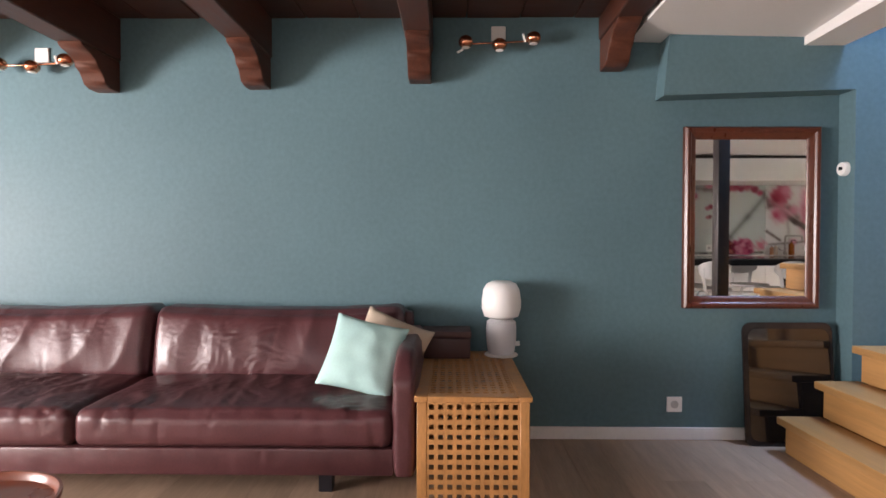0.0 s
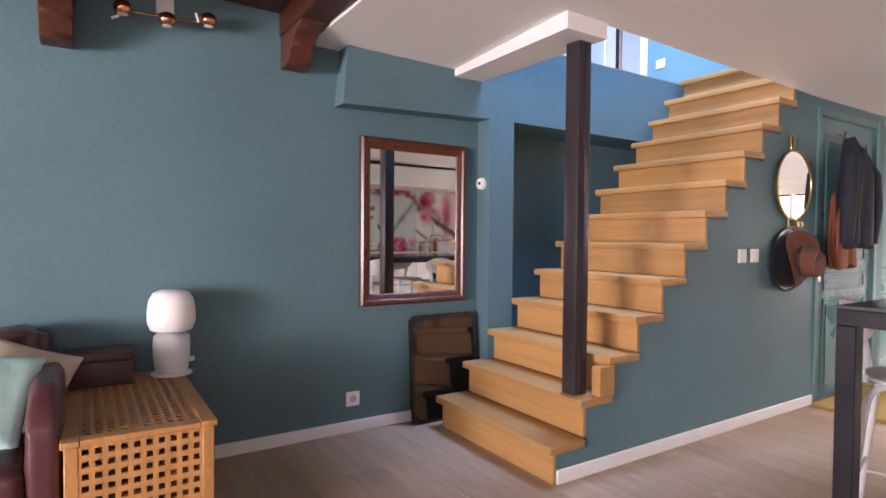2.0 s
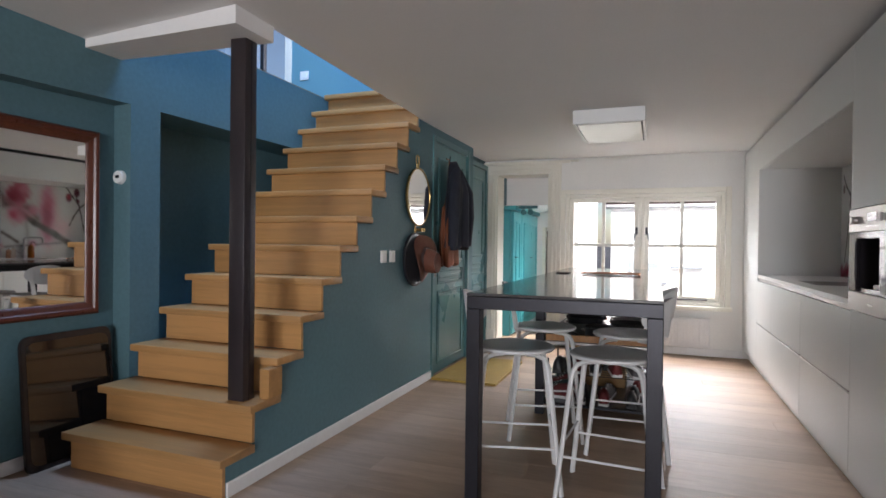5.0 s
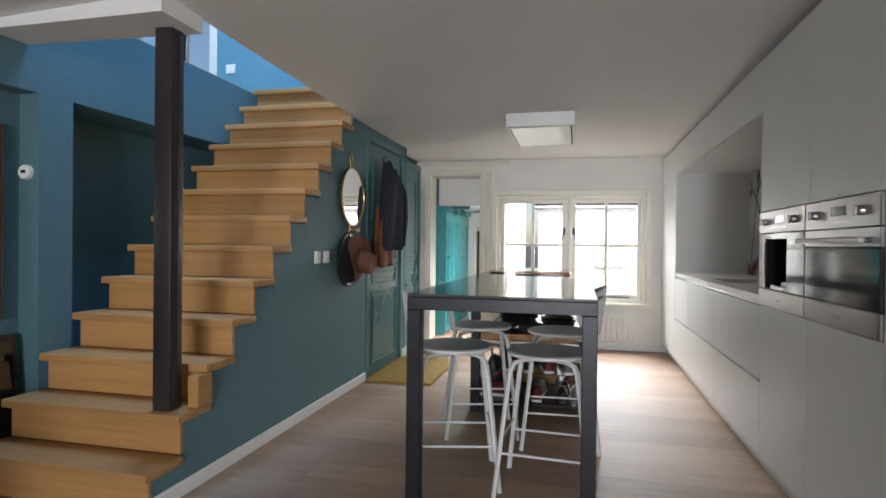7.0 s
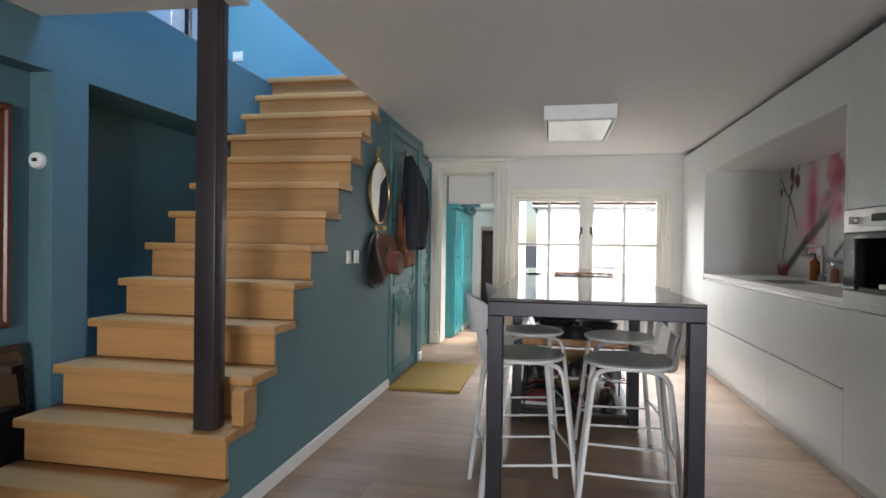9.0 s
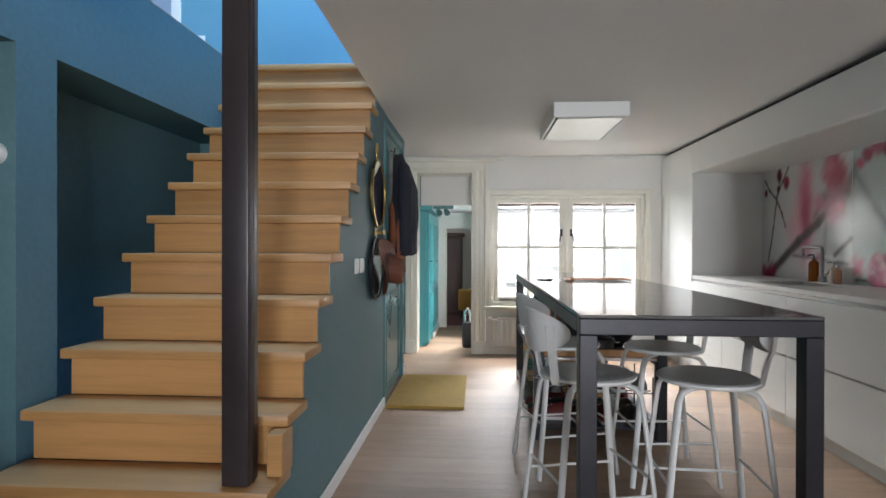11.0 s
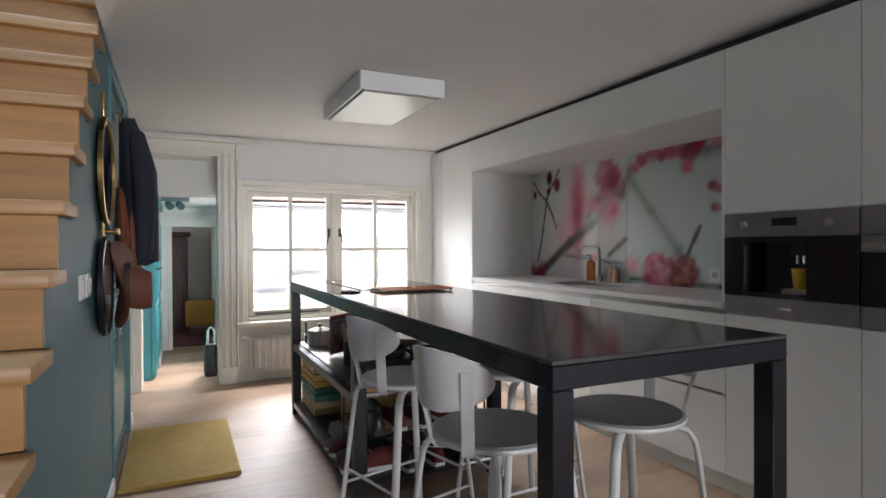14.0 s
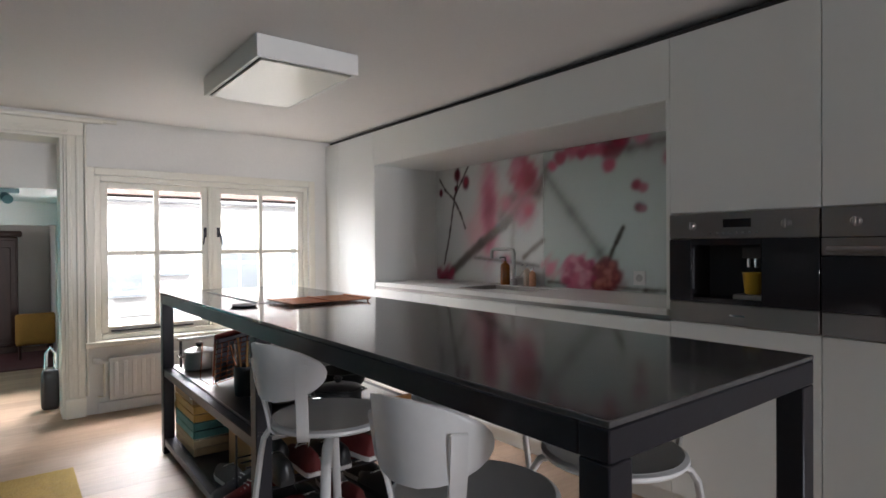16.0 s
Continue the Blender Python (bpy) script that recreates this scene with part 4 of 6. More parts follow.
# shallow panels beyond the closet
rp = tagged(thing("door_2", (-0.15, 4.15, 0), "teal panelled door in the recess beside the hall doorway", "door"), kind="structure")
panelled_door(-0.118, 3.76, 4.52, 0.01, 2.04, TEAL_GLOSS, rp, ((0.10, 0.72), (0.82, 0.95), (1.02, 1.92)), th=0.03)
part("door_frame", boxm((-0.15, 3.70, 0.0), (-0.10, 3.758, 2.10), bevel=0.004), TEAL_GLOSS, rp)
part("door_frame", boxm((-0.15, 4.522, 0.0), (-0.10, 4.58, 2.10), bevel=0.004), TEAL_GLOSS, rp)
part("door_frame", boxm((-0.15, 3.758, 2.042), (-0.10, 4.522, 2.10), bevel=0.004), TEAL_GLOSS, rp)

# ---- round brass mirrors on straps, hat and coats ----
FELT = mat("brown_felt", (0.16, 0.055, 0.03), 0.8, var=0.18, scale=10, fine=150, bump=0.15)
DENIM = mat("dark_navy_wool", (0.022, 0.025, 0.038), 0.85, var=0.25, scale=9, fine=200, bump=0.25)
RUSTL = mat("rust_suede", (0.22, 0.07, 0.03), 0.75, var=0.2, scale=9, fine=150, bump=0.15)


def round_mirror(y, z, r, material, label, rim=BRASS):
    m = thing("round_mirror", (SX, y, z - r), label, "mirror", "round brass mirrors")
    part("frame", lathem([(r - 0.006, 0.012), (r + 0.006, 0.012), (r + 0.007, 0.03), (r - 0.004, 0.032), (r - 0.006, 0.026)], (SX + 0.004, y, z), seg=56, axis=0), rim, m)
    part("glass", lathem([(0.004, 0.012), (r - 0.005, 0.012), (r - 0.005, 0.026), (0.004, 0.0262)], (SX + 0.004, y, z), seg=56, axis=0), material, m)
    return m


rm = round_mirror(2.155, 1.53, 0.225, MIRROR, "round mirror in a thin brass frame on a brass strap")
part("strap", tubem([(SX + 0.018, 2.13, 1.75), (SX + 0.018, 2.118, 1.82), (SX + 0.018, 2.122, 1.85), (SX + 0.018, 2.145, 1.862), (SX + 0.018, 2.168, 1.85), (SX + 0.018, 2.172, 1.82), (SX + 0.018, 2.16, 1.75)], 0.006), BRASS, rm)
for dy in (-0.02, 0.03):
    part("peg", lathem([(0.003, 0.0), (0.010, 0.0), (0.010, 0.05), (0.016, 0.055), (0.016, 0.066), (0.003, 0.068)], (SX + 0.004, 2.155 + dy, 1.268), seg=16, axis=0), BRASS, rm)
part("strap", tubem([(SX + 0.014, 2.12, 1.31), (SX + 0.014, 2.12, 1.22)], 0.006), BRASS, rm)
DARKG = mat("dark_tinted_mirror", (0.05, 0.055, 0.062), 0.15, var=0.1, bump=0)
round_mirror(2.10, 1.035, 0.205, DARKG, "round dark tinted mirror under the brass one", STEEL)
hat = thing("felt_hat", (0.09, 2.12, 0.9), "brown felt brimmed hat hanging on the wall", "hat")
hc = (0.05, 2.155, 1.04)
bm = lathem([(0.004, 0.0), (0.18, 0.004), (0.19, 0.012), (0.14, 0.018), (0.102, 0.024), (0.096, 0.04), (0.092, 0.11), (0.078, 0.145), (0.035, 0.138), (0.004, 0.13)], hc, seg=48, axis=0)
for v in bm.verts:
    d = v.co - Vector(hc)
    if d.x < 0.03:
        v.co.x += 0.028 * math.sin(2 * math.atan2(d.z, d.y) + 0.6) * (Vector((d.y, d.z)).length / 0.168) ** 2 + 0.02
    v.co.z -= d.x * 0.22
part("crown_and_brim", bm, FELT, hat, smooth=60)
part("band", lathem([(0.0975, 0.042), (0.1005, 0.042), (0.0985, 0.066), (0.0955, 0.066)], (hc[0], hc[1], hc[2] - 0.008), seg=40, axis=0), mat("dark_hat_band", (0.05, 0.02, 0.014), 0.6), hat)


def coat(y, ztop, zbot, wtop, wbot, depth, material, label, seed, x0=0.005, sleeve=True, sleeve_mat=None):
    c = thing("coat", (x0, y, zbot), label, "coat", "coats on the closet door")
    bm = bmesh.new()
    n, m = 40, 26
    rings = []
    for j in range(m + 1):
        t = j / m
        z = ztop + (zbot - ztop) * t
        w = (wtop + (wbot - wtop) * min(1, t * 2.2) ** 0.8) / 2
        if t < 0.08:
            w *= 0.35 + 0.65 * t / 0.08
        d = depth * (0.45 + 0.55 * min(1, t * 3))
        ring = []
        for i in range(n):
            a = 2 * math.pi * i / n
            fold = 1 + 0.16 * math.sin(a * 5 + seed + t * 1.5) * t + 0.10 * math.sin(a * 9 + seed * 2) * t
            yy = w * math.cos(a) * fold
            xx = d * (0.5 + 0.5 * math.sin(a)) * fold
            zz = z + 0.02 * noise.noise(Vector((a * 1.5, seed, t * 3))) + (0.02 * math.cos(a * 3 + seed) if j == m else 0)
            ring.append(bm.verts.new((x0 + xx, y + yy + 0.02 * math.sin(t * 4 + seed), zz)))
        rings.append(ring)
    for a, b in zip(rings, rings[1:]):
        for i in range(n):
            bm.faces.new((a[i], a[(i + 1) % n], b[(i + 1) % n], b[i]))
    bm.faces.new(rings[0][::-1]), bm.faces.new(rings[-1])
    part("body", bm, material, c, smooth=70)
    if sleeve:
        for s in (-1, 1):
            pts = [(x0 + depth * 0.5, y + s * wtop * 0.40, ztop - 0.10), (x0 + depth * 0.75, y + s * wbot * 0.46, ztop - 0.28), (x0 + depth * 0.8, y + s * wbot * 0.52, ztop - 0.5), (x0 + depth * 0.72, y + s * wbot * 0.5, zbot + 0.02)]
            part("sleeve", tubem(pts, [0.045, 0.055, 0.052, 0.042], seg=14), sleeve_mat or material, c, smooth=70)
    part("hanging_loop", tubem([(x0 + 0.01, y, ztop - 0.02), (x0 + 0.02, y, ztop + 0.05)], 0.005), material, c)
    return c


coat(2.87, 1.91, 1.12, 0.08, 0.40, 0.17, DENIM, "dark navy wool coat hanging on the door", 1.0, x0=0.012)
coat(2.79, 1.52, 0.97, 0.2, 0.33, 0.11, RUSTL, "rust brown suede jacket under the dark coat", 2.2, x0=0.002, sleeve=False)
hk = thing("coat_hook", (0.0, 2.87, 1.88), "small copper hook on the closet door", "hook")
part("hook", tubem([(-0.01, 2.87, 1.94), (0.02, 2.87, 1.93), (0.022, 2.87, 1.885), (0.03, 2.87, 1.875), (0.045, 2.87, 1.89)], 0.006), COPPER, hk)

# yellow mat
MATY = mat("mustard_wool_mat", (0.34, 0.215, 0.045), 0.95, var=0.16, scale=14, fine=90, bump=0.6, bumpd=0.01)
bm = bmesh.new()
nx, ny = 40, 60
g = [[bm.verts.new((0.03 + 0.565 * i / nx, 2.46 + 1.0 * j / ny, 0.022 + 0.004 * noise.noise(Vector((i * 0.7, j * 0.7, 0))))) for i in range(nx + 1)] for j in range(ny + 1)]
for j in range(ny):
    for i in range(nx):
        bm.faces.new((g[j][i], g[j][i + 1], g[j + 1][i + 1], g[j + 1][i]))
ext = bmesh.ops.extrude_face_region(bm, geom=list(bm.faces))
for e in ext["geom"]:
    if isinstance(e, bmesh.types.BMVert):
        e.co.z = 0.002
solid("floor_mat", bm, MATY, "mustard yellow woven mat in front of the closet door", "mat")

# ---- doorway casing ----
cz = tagged(thing("door_3", (0.3, WY, 0), "open doorway to the hall in a moulded white casing", "doorway"), kind="structure")
Y = WY
for x0, x1 in ((DL - 0.15, DL), (DR, DR + 0.12)):
    part("casing_board", boxm((x0, Y - 0.022, 0.0), (x1, Y - 0.001, DT - 0.0005), bevel=0.003), TRIM, cz)
    part("casing_bead", boxm((x0 + 0.015, Y - 0.034, 0.14), (x0 + 0.045, Y - 0.0225, DT), bevel=0.006), TRIM, cz)
    part("casing_bead", boxm((x1 - 0.05, Y - 0.034, 0.14), (x1 - 0.03, Y - 0.0225, DT), bevel=0.006), TRIM, cz)
    part("plinth_block", boxm((x0 - 0.004, Y - 0.04, 0.0), (x1 + 0.002, Y - 0.0225, 0.14), bevel=0.004), TRIM, cz)
part("head_board", boxm((DL - 0.15, Y - 0.022, DT), (DR + 0.12, Y - 0.001, DT + 0.13), bevel=0.003), TRIM, cz)
part("head_bead", boxm((DL - 0.03, Y - 0.034, DT + 0.02), (DR + 0.03, Y - 0.0225, DT + 0.045), bevel=0.006), TRIM, cz)
part("cornice", boxm((DL - 0.15, Y - 0.06, DT + 0.095), (DR + 0.24, Y - 0.0225, DT + 0.128), bevel=0.01, seg=2), TRIM, cz)
for x0, x1 in ((DL, DL + 0.02), (DR - 0.02, DR)):
    part("jamb_lining", boxm((x0, Y, 0.0), (x1, Y + 0.28, DT - 0.0005), bevel=0.002), TRIM, cz)
part("jamb_lining", boxm((DL + 0.02, Y, DT - 0.02), (DR - 0.02, Y + 0.28, DT - 0.0005), bevel=0.002), TRIM, cz)
pp = thing("heating_pipe", (0.84, WY - 0.03, 0.3), "white painted heating pipe running up the wall", "pipe")
part("pipe", tubem([(0.77, WY - 0.035, 0.15), (0.77, WY - 0.035, 2.08), (0.775, WY - 0.033, 2.10)], 0.009), TRIM, pp)
part("pipe", tubem([(0.79, WY - 0.03, 2.13), (0.97, WY - 0.03, 2.13)], 0.014), TRIM, pp)

# ---- kitchen window ----
def casement_window():
    w = tagged(thing("window_1", (1.66, WY, WB), "cream painted double casement window with glazing bars", "window"), kind="structure")
    yf = WY + 0.03
    for x0, x1, z0, z1 in ((WL, WL + 0.04, WB, WT), (WR - 0.04, WR, WB, WT), (WL + 0.04, WR - 0.04, WT - 0.04, WT), (WL + 0.04, WR - 0.04, WB, WB + 0.04)):
        part("window_frame", boxm((x0, yf - 0.01, z0), (x1, yf + 0.09, z1), bevel=0.004), TRIM, w)
    mid = 1.655
    part("mullion", boxm((mid - 0.03, yf - 0.012, WB + 0.04), (mid + 0.03, yf + 0.09, WT - 0.04), bevel=0.004), TRIM, w)
    part("mullion_bead", boxm((mid - 0.012, yf - 0.028, WB + 0.04), (mid + 0.012, yf - 0.0125, WT - 0.04), bevel=0.005), TRIM, w)
    for a, b, s in ((WL + 0.042, mid - 0.032, 1), (mid + 0.032, WR - 0.042, -1)):
        z0, z1 = WB + 0.043, WT - 0.043
        sash = part("sash", boxm((a, yf + 0.01, z0), (a + 0.045, yf + 0.05, z1), bevel=0.003), TRIM, w)
        part("stile", boxm((b - 0.045, yf + 0.01, z0), (b, yf + 0.05, z1), bevel=0.003), TRIM, sash)
        part("rail", boxm((a + 0.045, yf + 0.01, z0), (b - 0.045, yf + 0.05, z0 + 0.05), bevel=0.003), TRIM, sash)
        part("rail", boxm((a + 0.045, yf + 0.01, z1 - 0.045), (b - 0.045, yf + 0.05, z1), bevel=0.003), TRIM, sash)
        mx, mz = (a + b) / 2, 1.17
        part("glazing_bar", boxm((mx - 0.018, yf + 0.012, z0 + 0.05), (mx + 0.018, yf + 0.048, z1 - 0.045), bevel=0.003), TRIM, sash)
        part("glazing_bar", boxm((a + 0.045, yf + 0.013, mz - 0.017), (mx - 0.0181, yf + 0.047, mz + 0.017), bevel=0.003), TRIM, sash)
        part("glazing_bar", boxm((mx + 0.0181, yf + 0.013, mz - 0.017), (b - 0.045, yf + 0.047, mz + 0.017), bevel=0.003), TRIM, sash)
        for x0, x1 in ((a + 0.045, mx - 0.012), (mx + 0.012, b - 0.045)):
            for c, d in ((z0 + 0.05, mz - 0.012), (mz + 0.012, z1 - 0.045)):
                g = part("pane", boxm((x0, yf + 0.028, c), (x1, yf + 0.032, d)), PANE, sash)
                g.visible_shadow = False
        hx = b - 0.02 if s > 0 else a + 0.02
        hd = part("window_handle", tubem([(hx, yf + 0.008, 1.33), (hx, yf - 0.02, 1.33), (hx - 0.012 * s, yf - 0.022, 1.30), (hx - 0.022 * s, yf - 0.022, 1.23)], 0.006), STEEL, sash, "dark metal espagnolette handle")
        part("handle_plate", boxm((hx - 0.012, yf + 0.004, 1.29), (hx + 0.012, yf + 0.0095, 1.37), bevel=0.002), STEEL, hd)
        part("stay_bar", boxm((a + 0.06, yf - 0.006, z0 + 0.012), (b - 0.12, yf + 0.009, z0 + 0.024), bevel=0.002), STEEL, sash, "dark metal window stay")
    for x0, x1, z0, z1 in ((WL - 0.055, WL, WB - 0.02, WT + 0.055), (WR, WR + 0.055, WB - 0.02, WT + 0.055), (WL, WR, WT, WT + 0.055)):
        part("architrave", boxm((x0, WY - 0.022, z0), (x1, WY - 0.001, z1), bevel=0.005), TRIM, w)
    part("window_sill", boxm((WL - 0.07, WY - 0.06, WB - 0.045), (WR + 0.07, WY + 0.025, WB - 0.003), bevel=0.006, seg=2), TRIM, w)


casement_window()

# radiator under the window
rd = thing("radiator", (1.65, WY - 0.06, 0.1), "white ribbed panel radiator under the window", "radiator")
part("panel", boxm((0.90, WY - 0.075, 0.10), (2.35, WY - 0.045, 0.405), bevel=0.008, seg=2), BASEB, rd)
for i in range(24):
    x = 0.925 + 0.06 * i
    part("rib", boxm((x, WY - 0.085, 0.125), (x + 0.034, WY - 0.0752, 0.38), bevel=0.006), BASEB, rd)
part("valve", tubem([(0.90, WY - 0.06, 0.38), (0.86, WY - 0.06, 0.38), (0.84, WY - 0.06, 0.39), (0.80, WY - 0.06, 0.395)], [0.009, 0.012, 0.022, 0.02], seg=14), WHITEPL, rd)
part("pipe", tubem([(0.87, WY - 0.06, 0.38), (0.87, WY - 0.06, 0.13), (0.835, WY - 0.035, 0.13)], 0.008), TRIM, rd)
part("bracket", boxm((1.2, WY - 0.046, 0.2), (1.25, WY - 0.0005, 0.3)), BASEB, rd)

# ---- extractor hood on the ceiling ----
hd = thing("extractor_hood", (1.46, 2.72, 2.06), "white ceiling extractor hood with a glass panel underneath", "extractor hood")
HX0, HX1, HY0, HY1, HZ = 1.207, 1.718, 2.295, 3.15, 2.06
for lo, hi in (((HX0, HY0), (HX1, HY0 + 0.02)), ((HX0, HY1 - 0.02), (HX1, HY1)), ((HX0, HY0 + 0.02), (HX0 + 0.02, HY1 - 0.02)), ((HX1 - 0.02, HY0 + 0.02), (HX1, HY1 - 0.02))):
    part("side", boxm((lo[0], lo[1], HZ), (hi[0], hi[1], CZ - 0.001), bevel=0.003), WHITEPL, hd)
# dark plate behind the slot; its colour holds the slot's shade
part("rim", boxm((HX0 + 0.0205, HY0 + 0.0205, HZ + 0.006), (HX1 - 0.0205, HY1 - 0.0205, HZ + 0.03)), SHADOWG, hd, "dark plate drawn as slot shade")
FROST = mat("satin_steel_hood_panel", (0.62, 0.61, 0.56), 0.34, metal=0.85, var=0.05, scale=3, fine=60, bump=0.02)
part("glass_panel", boxm((HX0 + 0.03, HY0 + 0.034, HZ - 0.004), (HX1 - 0.03, HY1 - 0.034, HZ + 0.0055), bevel=0.003), FROST, hd, "satin steel suction panel")
for x in (HX0 + 0.12, HX1 - 0.12):
    part("clip", boxm((x - 0.02, HY0 + 0.021, HZ - 0.002), (x + 0.02, HY0 + 0.033, HZ + 0.0055)), STAINLESS, hd)
    part("clip", boxm((x - 0.02, HY1 - 0.033, HZ - 0.002), (x + 0.02, HY1 - 0.021, HZ + 0.0055)), STAINLESS, hd)

# ---- built-in appliances ----
YELLOW = mat("yellow_ceramic", (0.62, 0.38, 0.03), 0.35, var=0.06, bump=0)


def knob(parent, y, z, r=0.017):
    k = part("knob", lathem([(0.004, 0.0), (r, 0.0), (r, -0.012), (r * 0.75, -0.018), (0.004, -0.019)], (KX - 0.012, y, z), seg=24, axis=0), STAINLESS, parent, "brushed control knob")
    part("grip", boxm((KX - 0.042, y - 0.004, z - 0.017), (KX - 0.0305, y + 0.004, z + 0.017), bevel=0.002), STAINLESS, k)


def appliance(y0, y1, label, coffee):
    a = thing("coffee_machine" if coffee else "oven", (KX, (y0 + y1) / 2, OZ0), label, "coffee machine" if coffee else "oven")
    y0, y1 = y0 + 0.003, y1 - 0.003
    part("control_panel", boxm((KX - 0.012, y0, 1.233), (KX + 0.02, y1, OZ1), bevel=0.003), STAINLESS, a)
    part("lower_panel", boxm((KX - 0.012, y0, OZ0), (KX + 0.02, y1, 0.962), bevel=0.003), STAINLESS, a)
    part("casing", boxm((KX + (0.16 if coffee else 0.0205), y0 + 0.002, OZ0), (KX + 0.4, y1 - 0.002, OZ1)), SHADOWG, a)
    part("display", boxm((KX - 0.0135, (y0 + y1) / 2 - 0.055, 1.278), (KX - 0.0121, (y0 + y1) / 2 + 0.055, 1.312)), BLACKGL, a, "black display")
    part("badge", boxm((KX - 0.0135, (y0 + y1) / 2 - 0.03, 0.915), (KX - 0.0121, (y0 + y1) / 2 + 0.03, 0.923)), CHROME, a)
    for dy in (0.185, -0.185):
        knob(a, (y0 + y1) / 2 + dy, 1.287)
    for i in range(8):
        part("button", boxm((KX - 0.0145, 0.955 - 0.6 * (not coffee) + 0.035 - i * 0.026 - 0.004, 1.253), (KX - 0.0121, 0.955 - 0.6 * (not coffee) + 0.035 - i * 0.026 + 0.004, 1.258)), CHROME, a)
    if coffee:
        part("door_glass", boxm((KX - 0.012, y1 - 0.10, 0.964), (KX + 0.004, y1, 1.231), bevel=0.002), BLACKGL, a)
        part("door_glass", boxm((KX - 0.012, y0, 0.964), (KX + 0.004, y0 + 0.20, 1.231), bevel=0.002), BLACKGL, a)
        part("door_rail", boxm((KX - 0.012, y0 + 0.20, 1.205), (KX + 0.004, y1 - 0.10, 1.231)), BLACKGL, a)
        part("recess_back", boxm((KX + 0.15, y0, 0.964), (KX + 0.159, y1, 1.231)), SHADOWG, a)
        part("recess_side", boxm((KX + 0.0045, y0 + 0.196, 0.964), (KX + 0.1495, y0 + 0.20, 1.205)), BLACKGL, a)
        part("recess_side", boxm((KX + 0.0045, y1 - 0.10, 0.964), (KX + 0.1495, y1 - 0.096, 1.205)), BLACKGL, a)
        part("recess_top", boxm((KX + 0.0045, y0 + 0.20, 1.2055), (KX + 0.1495, y1 - 0.10, 1.212)), BLACKGL, a)
        part("drip_tray", boxm((KX + 0.0, y0 + 0.201, 0.9625), (KX + 0.1495, y1 - 0.101, 0.985), bevel=0.002), BLACKGL, a)
        part("spout_block", boxm((KX + 0.03, 0.79, 1.15), (KX + 0.12, 0.885, 1.205), bevel=0.004), SHADOWG, a)
        part("handle_bar", tubem([(KX - 0.016, 1.065, 1.02), (KX - 0.016, 1.065, 1.19)], 0.004), STEEL, a)
        for y in (0.868, 0.84, 0.805):
            part("spout", lathem([(0.003, 0), (0.007, 0), (0.007, 0.036), (0.003, 0.036)], (KX + 0.055, y, 1.115 if y > 0.82 else 1.13), seg=12), CHROME, a)
    else:
        part("door_glass", boxm((KX - 0.012, y0, 0.964), (KX + 0.0195, y1, 1.165), bevel=0.002), BLACKGL, a)
        part("door_rail", boxm((KX - 0.012, y0, 1.167), (KX + 0.0195, y1, 1.231), bevel=0.002), STAINLESS, a)
        hb = part("handle_bar", tubem([(KX - 0.05, y0 + 0.03, 1.19), (KX - 0.05, y1 - 0.03, 1.19)], 0.01), STAINLESS, a)
        for y in (y0 + 0.06, y1 - 0.06):
            part("handle_mount", tubem([(KX - 0.012, y, 1.19), (KX - 0.048, y, 1.19)], 0.008), STAINLESS, hb)
    return a


appliance(0.59, 1.18, "built-in stainless coffee machine with black glass front", True)
appliance(0.0, 0.59, "built-in stainless compact oven with black glass door", False)
cup = thing("coffee_cup", (KX + 0.055, 0.85, 1.008), "yellow ceramic cup under the coffee spouts", "cup")
part("bowl", lathem([(0.004, 0.0), (0.027, 0.0), (0.030, 0.004), (0.038, 0.082), (0.040, 0.088), (0.036, 0.088), (0.028, 0.01), (0.004, 0.008)], (KX + 0.055, 0.852, 1.0055), seg=28), YELLOW, cup)
part("cup_grid", boxm((KX + 0.005, 0.795, 0.9855), (KX + 0.12, 0.91, 1.005), bevel=0.002), STAINLESS, cup)

